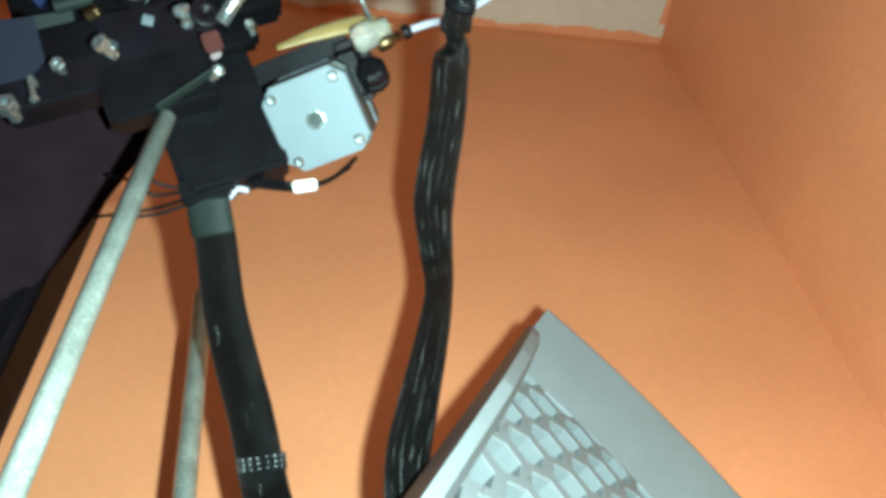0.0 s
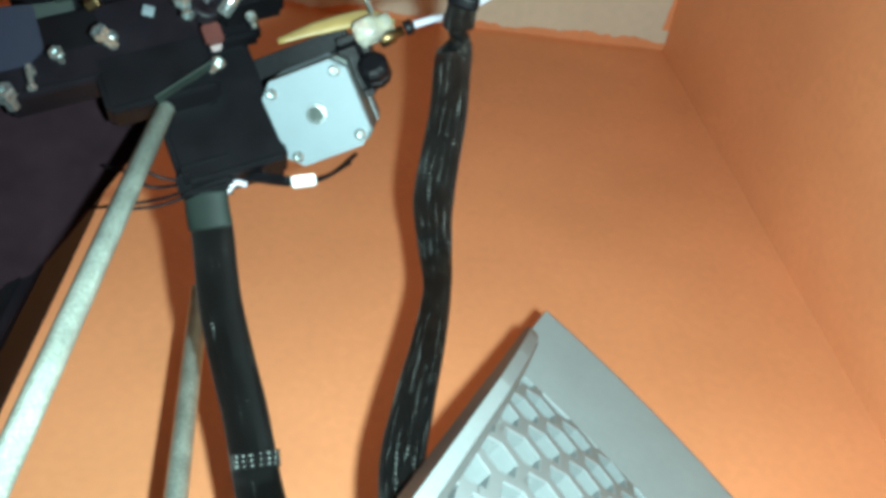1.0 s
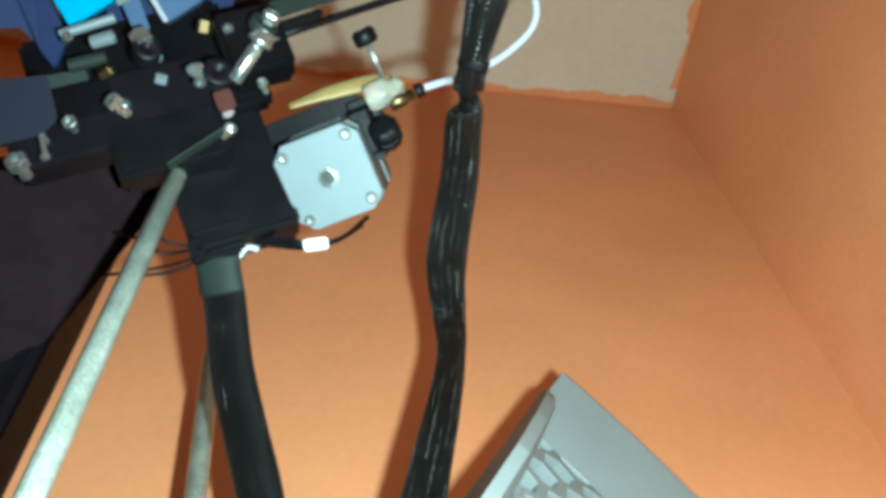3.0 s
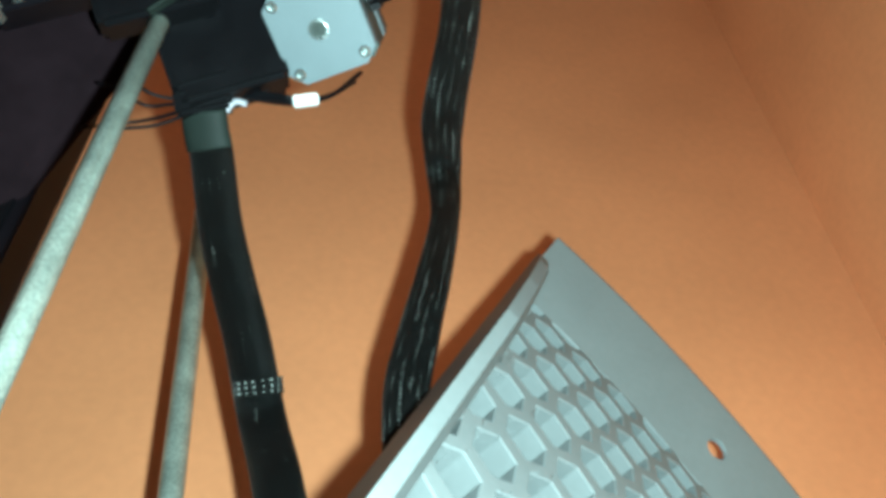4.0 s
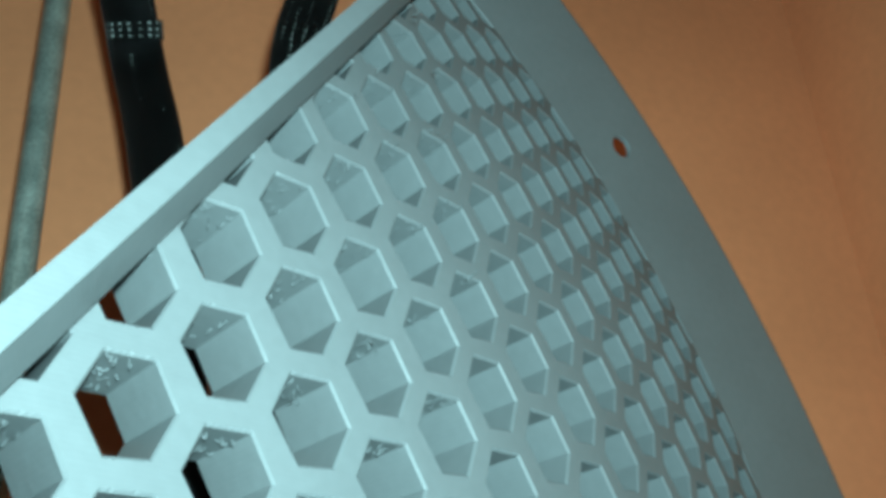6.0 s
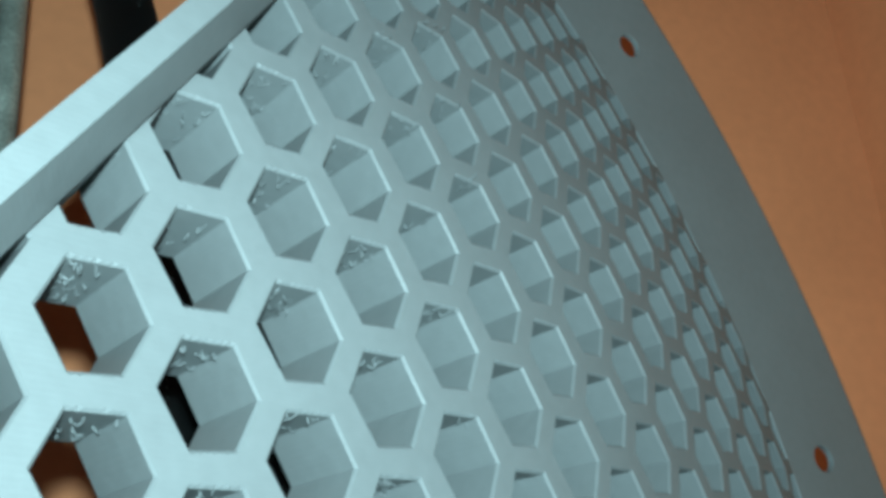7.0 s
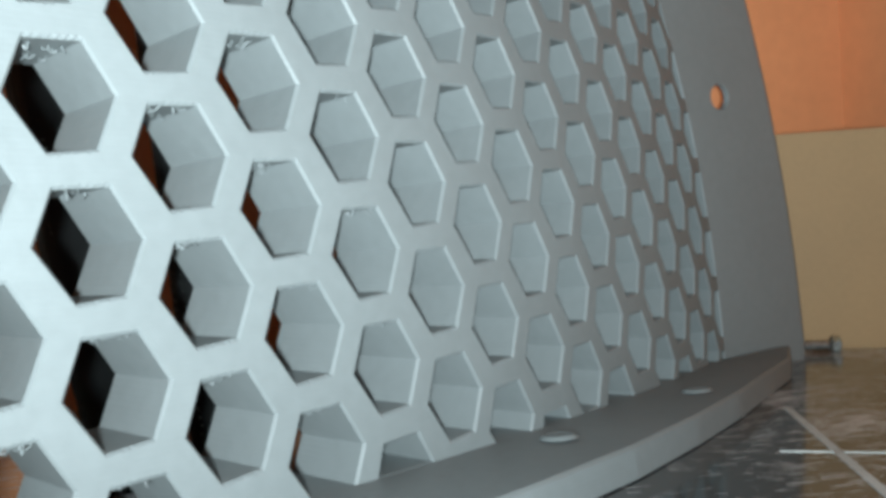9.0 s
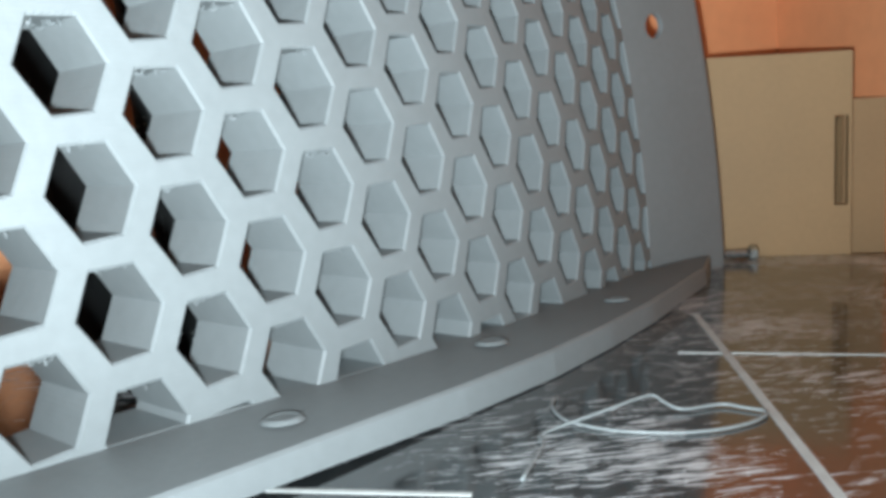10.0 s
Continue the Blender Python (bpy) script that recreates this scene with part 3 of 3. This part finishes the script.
# extruder body behind the motor
extruder = thing("extruder", M, "black extruder block with amber tape and clear fitting", "extruder")
part("block", box(bmesh.new(), (-0.050, -0.018, -0.052), (0.020, 0.030, -0.041), 0.002), BLACK, extruder)
part("arm", box(bmesh.new(), (0.012, -0.004, -0.046), (0.030, 0.026, -0.020), 0.005, 3), BLACK, extruder)
part("tape", tube(bmesh.new(), [(-0.0300, 0.0637, 0.4162), (-0.0115, 0.0609, 0.4223), (0.0100, 0.0580, 0.4234), (0.0230, 0.0602, 0.4177)], 0.0052, 10, 6, 0.4, ([0, 0.35, 0.7, 1], [0.35, 0.85, 1.0, 0.7])), YELLOW, None, "", True)
tape = bpy.data.objects["tape"]
tape.parent, tape.matrix_parent_inverse = extruder, M.inverted()


fix(part("clear_fitting", turned(bmesh.new(), [(0.004, 0), (0.0065, 0.002), (0.0065, 0.010), (0.0045, 0.013), (0.0045, 0.018)], 20, along((0.0059, 0.0613, 0.4107), (0.0174, 0.0577, 0.4130))), CLEAR, None, "", True), extruder)
fix(part("brass_nipple", turned(bmesh.new(), [(0.0028, 0), (0.0036, 0.001), (0.0036, 0.007), (0.0024, 0.008), (0.0024, 0.012)], 12, along((0.0168, 0.0639, 0.4103), (0.0313, 0.0590, 0.4129))), BRASS, None, "", True), extruder)
fix(part("tube_collar", turned(bmesh.new(), [(0.0030, 0), (0.0034, 0.0006), (0.0034, 0.0035), (0.0028, 0.004)], 14, along((0.0287, 0.0598, 0.4125), (0.0351, 0.0574, 0.4136))), BLACK, None, "", True), extruder)
fix(part("idler_shaft", turned(bmesh.new(), [(0.0011, 0), (0.0011, 0.020)], 10, along((0.0148, 0.0525, 0.4148), (0.0091, 0.0379, 0.4202))), BRIGHT, None, "", True), extruder)
fix(part("thumb_knob", turned(bmesh.new(), [(0.004, 0), (0.0055, 0.001), (0.0055, 0.006), (0.004, 0.0075)], 14, along((0.0093, 0.0384, 0.4200), (0.0054, 0.0290, 0.4230))), BLACK, None, "", True), extruder)
fix(part("idler", turned(bmesh.new(), [(0.0045, 0), (0.0062, 0.0008), (0.0075, 0.0022), (0.0075, 0.006), (0.0068, 0.0065), (0.0068, 0.0075), (0.0075, 0.008), (0.0075, 0.012), (0.006, 0.014)], 10, along((0.0123, 0.0745, 0.4106), (0.0143, 0.0885, 0.4206))), BLACK), extruder)

tb = part("bowden_tube", tube(bmesh.new(), [(0.0330, 0.0582, 0.4133), (0.0415, 0.0580, 0.4177), (0.0499, 0.0595, 0.4254), (0.0701, 0.0550, 0.4348), (0.0866, 0.0433, 0.4420), (0.0878, 0.0300, 0.4485), (0.0794, 0.0173, 0.4554), (0.0673, -0.0007, 0.4633)], 0.0018, 10, 8), PTFE, None, "", True)
tagged(tb, "thin white plastic tube looping from the extruder", "tube")


def sleeve(points, radius, wide, label, facing, wraps, weave=BRAID):
    ob = thing("cable_sleeve", Matrix.Translation(points[0]), label, "cable sleeve", "cable sleeves")
    fix(part("braid", tube(bmesh.new(), points, radius, 20, 10, 0.42, wide, facing), weave, None, "", True), ob)
    for run, r, material, name in wraps:
        fix(part(name, tube(bmesh.new(), run, r, 20, 4, 0.46, None, facing), material, None, "", True), ob)
    return ob


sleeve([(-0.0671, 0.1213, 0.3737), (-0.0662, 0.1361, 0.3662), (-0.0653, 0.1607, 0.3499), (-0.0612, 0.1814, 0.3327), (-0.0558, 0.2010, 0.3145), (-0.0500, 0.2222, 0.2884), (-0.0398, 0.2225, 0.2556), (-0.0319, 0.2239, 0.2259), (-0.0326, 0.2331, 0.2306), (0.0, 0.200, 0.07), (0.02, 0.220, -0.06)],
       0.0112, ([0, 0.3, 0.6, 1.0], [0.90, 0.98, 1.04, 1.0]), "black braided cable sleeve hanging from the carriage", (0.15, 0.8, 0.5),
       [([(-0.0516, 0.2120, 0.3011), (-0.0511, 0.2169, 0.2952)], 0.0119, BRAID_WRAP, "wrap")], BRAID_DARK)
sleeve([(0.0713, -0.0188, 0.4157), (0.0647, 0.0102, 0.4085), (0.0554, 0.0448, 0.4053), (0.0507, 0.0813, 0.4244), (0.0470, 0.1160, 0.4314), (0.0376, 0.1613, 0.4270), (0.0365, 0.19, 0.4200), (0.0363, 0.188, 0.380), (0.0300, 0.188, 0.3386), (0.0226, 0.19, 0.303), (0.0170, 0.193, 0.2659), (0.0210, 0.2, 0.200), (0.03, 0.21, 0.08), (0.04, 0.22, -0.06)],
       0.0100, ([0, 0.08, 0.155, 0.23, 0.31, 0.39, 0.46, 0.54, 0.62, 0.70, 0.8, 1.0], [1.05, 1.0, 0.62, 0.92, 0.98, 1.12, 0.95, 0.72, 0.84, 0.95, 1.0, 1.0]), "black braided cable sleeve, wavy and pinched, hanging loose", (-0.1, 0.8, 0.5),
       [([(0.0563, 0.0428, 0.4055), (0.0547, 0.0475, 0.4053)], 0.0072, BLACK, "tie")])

clamp = thing("sleeve_clamp", M, "black clamp holding a cable sleeve, with wires", "clamp")
K = frame_of((-0.0665, 0.1141, 0.3786), (0.97, -0.05, 0.20), (-0.1, -0.62, 0.75))
fix(part("shell", box(bmesh.new(), (-0.013, -0.006, -0.008), (0.012, 0.007, 0.006), 0.002, 2, K), BLACK), clamp)
fix(part("ridge", box(bmesh.new(), (-0.009, 0.0005, 0.006), (0.008, 0.0025, 0.0078), 0.0006, 2, K), SHRINK), clamp)
fix(part("shrink_tube", tube(bmesh.new(), [(-0.0675, 0.1169, 0.3758), (-0.0673, 0.1252, 0.3716), (-0.0667, 0.1323, 0.3678)], 0.0108, 18, 6, 0.45, None, (0.15, 0.8, 0.5)), SHRINK, None, "grey heat-shrink collar", True), clamp)

carriage = thing("print_carriage", M, "dark cluster of brackets, belts and bolts on the carriage", "printer carriage")
for a, lo, hi, mt, nm in (
    ((-0.0624, 0.0939, 0.4058), (-0.024, -0.034, -0.014), (0.024, 0.030, 0.010), BLACK, "bracket"),
    ((-0.0727, 0.0959, 0.3924), (-0.012, -0.020, -0.010), (0.014, 0.018, 0.008), BLACK, "bearing_block"),
    ((-0.0782, 0.0701, 0.3996), (-0.030, -0.014, -0.010), (0.020, 0.014, 0.008), BLACK, "bracket"),
    ((-0.1036, 0.0613, 0.4089), (-0.050, -0.016, -0.010), (0.040, 0.020, 0.010), BLACK_METAL, "cross_plate"),
    ((-0.1231, 0.0536, 0.4046), (-0.030, -0.010, -0.012), (0.020, 0.012, 0.006), BLACK, "bracket"),
    ((-0.0982, 0.0495, 0.4328), (-0.050, -0.030, -0.012), (0.045, 0.034, 0.0), BLACK, "back_plate"),
    ((-0.0687, 0.0479, 0.4366), (-0.022, -0.026, -0.012), (0.024, 0.030, 0.0), BLACK, "back_plate"),
    ((-0.0447, 0.0387, 0.4284), (-0.014, -0.016, -0.012), (0.016, 0.018, 0.008), BLACK, "bracket"),
    ((-0.0587, 0.1122, 0.3916), (-0.016, -0.010, -0.008), (0.012, 0.012, 0.006), BLACK, "bearing_block"),
):
    F = frame_of(a, (0.93, -0.04, 0.36), (-0.30, -0.60, 0.74))
    fix(part(nm, box(bmesh.new(), lo, hi, 0.0025, 2, F), mt), carriage)
fix(part("belt", box(bmesh.new(), (-0.020, -0.0006, -0.003), (0.012, 0.0006, 0.003), 0.0003, 1, frame_of((-0.0643, 0.0661, 0.3906), (0.83, -0.30, 0.50), (-0.30, -0.60, 0.74))), SHRINK), carriage)


def carriage_bolt(a, b, r):
    h = (Vector(b) - Vector(a)).length
    fix(part("bolt", turned(bmesh.new(), [(r, 0), (r, h - r * 1.7), (r * 1.75, h - r * 1.6), (r * 1.75, h - r * 0.15), (r * 1.5, h), (r * 0.9, h), (r * 0.8, h - r * 0.9)], 6, along(a, b)), BRIGHT, None, "bright zinc bolt"), carriage)


fix(part("standoff", turned(bmesh.new(), [(0.0030, 0), (0.0034, 0.0005), (0.0034, 0.0165), (0.0030, 0.017), (0.0030, 0.019), (0.0056, 0.0195), (0.0060, 0.0205), (0.0060, 0.0215), (0.0052, 0.022), (0.0052, 0.0245), (0.0040, 0.026)], 20, along((-0.0500, 0.0442, 0.4033), (-0.0325, 0.0250, 0.4141))), BRIGHT, None, "bright zinc spacer with a washer", True), carriage)
carriage_bolt((-0.0644, 0.0421, 0.4013), (-0.0663, 0.0348, 0.4014), 0.0020)
carriage_bolt((-0.0577, 0.0669, 0.3954), (-0.0528, 0.0610, 0.3927), 0.0018)
carriage_bolt((-0.0952, 0.0509, 0.3912), (-0.0994, 0.0413, 0.3869), 0.0022)
carriage_bolt((-0.1166, 0.0531, 0.3841), (-0.1156, 0.0462, 0.3783), 0.0018)
carriage_bolt((-0.1285, 0.0497, 0.3780), (-0.1262, 0.0589, 0.3699), 0.0012)
carriage_bolt((-0.1358, 0.0656, 0.3691), (-0.1362, 0.0551, 0.3644), 0.0028)
carriage_bolt((-0.0631, 0.0377, 0.4059), (-0.0637, 0.0422, 0.3973), 0.0016)
carriage_bolt((-0.0381, 0.0527, 0.4085), (-0.0385, 0.0460, 0.4057), 0.0014)
for a, b, r, h in (((-0.0585, 0.0440, 0.4075), (-0.0560, 0.0395, 0.4040), 0.0068, 0.007), ((-0.0885, 0.0330, 0.4130), (-0.0860, 0.0290, 0.4095), 0.0062, 0.008)):
    fix(part("idler_wheel", turned(bmesh.new(), [(r * 0.9, 0), (r, h * 0.1), (r, h * 0.3), (r * 0.86, h * 0.36), (r * 0.86, h * 0.64), (r, h * 0.7), (r, h * 0.9), (r * 0.9, h), (r * 0.35, h), (r * 0.3, h * 0.8)], 24, along(a, b)), BLACK_METAL, None, "dark grooved idler wheel", True), carriage)
fix(part("red_clip", box(bmesh.new(), (-0.004, -0.005, -0.002), (0.004, 0.005, 0.002), 0.001, 2, frame_of((-0.0550, 0.0514, 0.3998), (0.93, -0.04, 0.36), (-0.30, -0.60, 0.74))), COPPER), carriage)

blue = thing("blue_bracket", pose(0, 0, 0), "blue printed bracket with a cyan face and bolts", "bracket")


def prism(corners, depth):
    """A plate with the given front corners, going back by depth."""
    pts = [Vector(c) for c in corners]
    nrm = (pts[1] - pts[0]).cross(pts[2] - pts[0]).normalized()
    nrm = -nrm if nrm.z < 0 else nrm
    bm = bmesh.new()
    f = [bm.verts.new(p) for p in pts]
    g = [bm.verts.new(p + nrm * depth) for p in pts]
    k = len(pts)
    for i in range(k):
        bm.faces.new((f[i], f[(i + 1) % k], g[(i + 1) % k], g[i]))
    bm.faces.new(f)
    bm.faces.new(g)
    bmesh.ops.recalc_face_normals(bm, faces=bm.faces[:])
    bmesh.ops.bevel(bm, geom=bm.edges[:], offset=0.0008, segments=2, affect="EDGES")
    return bm


fix(part("side_plate", prism([(-0.1784, 0.0729, 0.4046), (-0.1022, 0.0851, 0.4331), (-0.1000, 0.1103, 0.4209), (-0.1535, 0.1508, 0.3570), (-0.1816, 0.1687, 0.3153)], 0.004), MATT_BLACK), carriage)
fix(part("mounting_plate", prism([(-0.1422, -0.0107, 0.4732), (-0.0498, 0.0026, 0.4972), (-0.0617, 0.0395, 0.4717), (-0.1356, 0.0407, 0.4480)], 0.006), BLUE), blue)
for a, b, c, d in (((-0.1010, 0.0117, 0.4347), (-0.0933, 0.0101, 0.4376), (-0.0887, 0.0271, 0.4295), (-0.0952, 0.0283, 0.4270)), ((-0.0759, -0.0016, 0.4469), (-0.0714, -0.0019, 0.4482), (-0.0669, 0.0166, 0.4411), (-0.0703, 0.0175, 0.4400))):
    fix(part("rib", prism([a, b, c, d], 0.004), STEEL_BLUE), blue)
fix(part("cyan_face", prism([(-0.1376, -0.0151, 0.4340), (-0.1091, -0.0132, 0.4372), (-0.0978, 0.0106, 0.4295), (-0.1215, 0.0214, 0.4230)], 0.010), CYAN, None, "bright cyan plate"), blue)
fix(part("arm", prism([(-0.0968, -0.0025, 0.4496), (-0.0716, -0.0000, 0.4562), (-0.0666, 0.0203, 0.4465), (-0.0835, 0.0276, 0.4397)], 0.010), STEEL_BLUE, None, "grey-blue arm"), blue)
fix(part("side_arm", prism([(-0.1504, -0.0123, 0.4389), (-0.1374, -0.0105, 0.4420), (-0.1258, 0.0274, 0.4271), (-0.1326, 0.0385, 0.4203), (-0.1384, 0.0312, 0.4239)], 0.012), BLUE), blue)
fix(part("lower_arm", prism([(-0.1645, 0.0409, 0.4160), (-0.1377, 0.0442, 0.4195), (-0.1350, 0.0577, 0.4116), (-0.1592, 0.0650, 0.4014), (-0.1663, 0.0639, 0.4006)], 0.012), BLUE), blue)
fix(part("upper_arm", prism([(-0.0679, 0.0019, 0.4778), (-0.0452, 0.0048, 0.4818), (-0.0580, 0.0228, 0.4692), (-0.0714, 0.0256, 0.4652)], 0.010), BLUE), blue)
fix(part("corner_block", prism([(-0.1452, 0.0259, 0.3772), (-0.1221, 0.0289, 0.3872), (-0.1209, 0.0461, 0.3808), (-0.1268, 0.0504, 0.376), (-0.1489, 0.0506, 0.3652)], 0.012), INDIGO, None, "dark indigo block"), blue)
fix(part("edge_plate", prism([(-0.1572, -0.0069, 0.4362), (-0.1414, -0.0041, 0.4424), (-0.1372, 0.0159, 0.4383), (-0.1349, 0.0355, 0.4334), (-0.1385, 0.0365, 0.4315), (-0.1473, 0.0222, 0.4318), (-0.1623, 0.0203, 0.4257)], 0.006), BLUE), blue)
fix(part("screw", turned(bmesh.new(), [(0.0048, 0), (0.0048, 0.002), (0.003, 0.003), (0.0015, 0.003), (0.0015, 0.001)], 16, along((-0.1242, -0.0008, 0.4273), (-0.1191, -0.0042, 0.4147))), BLACK_METAL), blue)
fix(part("edge_strip", turned(bmesh.new(), [(0.0013, 0), (0.0013, 0.040)], 10, along((-0.0829, 0.0264, 0.4370), (-0.0950, 0.0000, 0.4442))), PTFE), blue)

nuts = thing("loose_hardware", pose(0, 0, 0), "small nuts, washers and brass spacers on the carriage", "hardware")


def nut(a, b, r, h, material, sides=6):
    fix(part("nut", turned(bmesh.new(), [(r * 0.5, 0), (r * 0.92, 0), (r, r * 0.12), (r, h - r * 0.12), (r * 0.92, h), (r * 0.5, h), (r * 0.45, h * 0.5)], sides, along(a, b), False), material), nuts)


nut((-0.0900, 0.0233, 0.4149), (-0.0859, 0.0278, 0.4103), 0.0048, 0.007, BRIGHT)
nut((-0.0864, 0.0311, 0.4156), (-0.0832, 0.0366, 0.4102), 0.0034, 0.006, ALU, 16)
nut((-0.1097, 0.0250, 0.4118), (-0.1033, 0.0239, 0.4123), 0.0030, 0.010, ALU, 16)
nut((-0.0635, 0.0286, 0.4231), (-0.0621, 0.0240, 0.4249), 0.0036, 0.006, BRASS)
nut((-0.1075, 0.0380, 0.4056), (-0.1030, 0.0358, 0.4059), 0.0030, 0.006, BRASS)
nut((-0.0662, 0.0388, 0.4121), (-0.0636, 0.0455, 0.4058), 0.0022, 0.010, BRIGHT, 16)
nut((-0.0862, 0.0430, 0.4112), (-0.0833, 0.0443, 0.4117), 0.0026, 0.005, ALU)
nut((-0.1013, 0.0532, 0.3996), (-0.0970, 0.0470, 0.3991), 0.0030, 0.006, BRIGHT)
nut((-0.0539, 0.0354, 0.4230), (-0.0529, 0.0375, 0.4225), 0.0024, 0.004, BRIGHT)
nut((-0.0377, 0.0443, 0.4339), (-0.0355, 0.0441, 0.4344), 0.0070, 0.006, BLACK, 16)
fix(part("spacer_plate", prism([(-0.1398, 0.0396, 0.4144), (-0.1184, 0.0393, 0.4191), (-0.1181, 0.0454, 0.4169), (-0.1391, 0.0469, 0.4119)], 0.006), SHRINK), nuts)
fix(part("red_tab", prism([(-0.0586, 0.0554, 0.4052), (-0.0538, 0.0543, 0.4068), (-0.0530, 0.0606, 0.4043), (-0.0577, 0.0617, 0.4027)], 0.003), COPPER), nuts)

# small fittings on the carriage plates
for a, b, r in (((-0.1226, 0.0207, 0.4126), (-0.0999, 0.0175, 0.4201), 0.0022), ((-0.1228, 0.0349, 0.4121), (-0.1071, 0.0337, 0.4165), 0.0032), ((-0.0984, 0.0122, 0.4244), (-0.0927, 0.0102, 0.4247), 0.0018)):
    nut(a, b, r, (Vector(b) - Vector(a)).length, SHRINK if r > 0.003 else ALU, 12)
for a, b, r in (((-0.1193, 0.0218, 0.4090), (-0.1166, 0.0195, 0.4064), 0.0022), ((-0.0664, 0.0117, 0.4341), (-0.0634, 0.0105, 0.4309), 0.0022), ((-0.0542, 0.0285, 0.4253), (-0.0517, 0.0268, 0.4243), 0.0022), ((-0.0332, 0.0354, 0.4272), (-0.0321, 0.0363, 0.4249), 0.0026), ((-0.0416, 0.0484, 0.4208), (-0.0399, 0.0493, 0.4185), 0.0018), ((-0.0730, 0.0705, 0.3920), (-0.0706, 0.0696, 0.3909), 0.0014), ((-0.0650, 0.0684, 0.3954), (-0.0634, 0.0668, 0.3942), 0.0014), ((-0.1366, 0.0472, 0.3894), (-0.1356, 0.0483, 0.3870), 0.0018), ((-0.1333, 0.0544, 0.3878), (-0.1306, 0.0587, 0.3848), 0.0016)):
    nut(a, b, r, max(0.0025, (Vector(b) - Vector(a)).length), BRIGHT, 6)
nut((-0.0372, 0.0269, 0.4166), (-0.0340, 0.0233, 0.4162), 0.0066, 0.005, SHRINK, 20)
nut((-0.0328, 0.0231, 0.4154), (-0.0301, 0.0195, 0.4149), 0.0040, 0.005, BRIGHT, 6)

xb = thing("crossbeam", pose(0, 0, 0), "dark metal crossbeam above the carriage", "printer frame")
fix(part("beam", tube(bmesh.new(), [(-0.0863, 0.0402, 0.4884), (-0.0215, 0.0458, 0.5363), (0.0714, 0.0411, 0.5868)], 0.010, 4, 3), BLACK_METAL), xb)
fix(part("rail", prism([(-0.0672, 0.0359, 0.4659), (0.0107, 0.0317, 0.5184), (0.0130, 0.0405, 0.5159), (-0.0651, 0.0446, 0.4635)], 0.006), SHRINK, None, "grey-green rail"), xb)
fix(part("lower_rail", prism([(-0.0662, 0.0475, 0.4666), (-0.0179, 0.0461, 0.5011), (-0.0184, 0.0505, 0.4996), (-0.0659, 0.0539, 0.4644)], 0.006), BLACK), xb)
fix(part("guide_rod", tube(bmesh.new(), [(-0.0446, 0.0566, 0.4922), (0.0040, 0.0547, 0.5253), (0.0688, 0.0495, 0.5586)], 0.0022, 12, 3), BLACK_METAL, None, "", True), xb)


def wires(name, runs, r, material, label):
    ob = thing(name, pose(0, 0, 0), label, "wire")
    for run in runs:
        fix(part("wire", tube(bmesh.new(), run, r, 6, 6), material, None, "", True), ob)


wires("motor_wires", [
    [(-0.0516, 0.1147, 0.3846), (-0.0407, 0.1151, 0.3809), (-0.0272, 0.1154, 0.3774), (-0.0134, 0.1182, 0.3837), (-0.0023, 0.1215, 0.4008)],
    [(-0.0530, 0.1156, 0.3837), (-0.0383, 0.1171, 0.3801), (-0.0247, 0.1168, 0.3769), (-0.0107, 0.1177, 0.3845), (0.0008, 0.1183, 0.4031)],
    [(-0.0522, 0.1150, 0.3843), (-0.0422, 0.1147, 0.3832), (-0.0287, 0.1151, 0.3797)]], 0.0011, BLACK, "black motor wires joined by a white plug")
plug = part("wire_plug", box(bmesh.new(), (-0.0055, -0.0025, -0.002), (0.0055, 0.0025, 0.002), 0.0006, 2, frame_of((-0.0218, 0.1150, 0.3761), (0.98, -0.02, 0.1), (0, -0.6, 0.75))), WHITE)
tagged(plug, "small white wire plug on the motor cable", "plug")
wires("clamp_wires", [
    [(-0.0772, 0.1168, 0.3760), (-0.0857, 0.1148, 0.3682), (-0.0959, 0.1114, 0.3603), (-0.1156, 0.1113, 0.3584)],
    [(-0.0762, 0.1188, 0.3750), (-0.0878, 0.1183, 0.3677), (-0.1008, 0.1147, 0.3612)],
    [(-0.0781, 0.1139, 0.3775), (-0.0899, 0.1094, 0.3701), (-0.1000, 0.1044, 0.3756), (-0.1122, 0.1049, 0.3828)],
    [(-0.0768, 0.1131, 0.3785), (-0.0879, 0.1073, 0.3759), (-0.0972, 0.1007, 0.3790)],
    [(-0.0493, 0.1174, 0.3835), (-0.0412, 0.1142, 0.3873), (-0.0406, 0.1104, 0.4016)], [(-0.0467, 0.1167, 0.3845), (-0.0358, 0.1128, 0.3893), (-0.0370, 0.1091, 0.4031)]], 0.0008, BLACK, "loose thin black wires round the clamp")
wires("bare_wire_ends", [[(-0.0576, 0.1179, 0.3750), (-0.0535, 0.1149, 0.3780), (-0.0485, 0.1165, 0.3782)]], 0.0016, PTFE, "short white wire ends beside the clamp")
wires("thin_guide_wire", [[(0.0110, 0.0482, 0.4275), (0.0126, 0.0535, 0.4200)]], 0.0006, BRASS, "thin wire standing on the extruder")
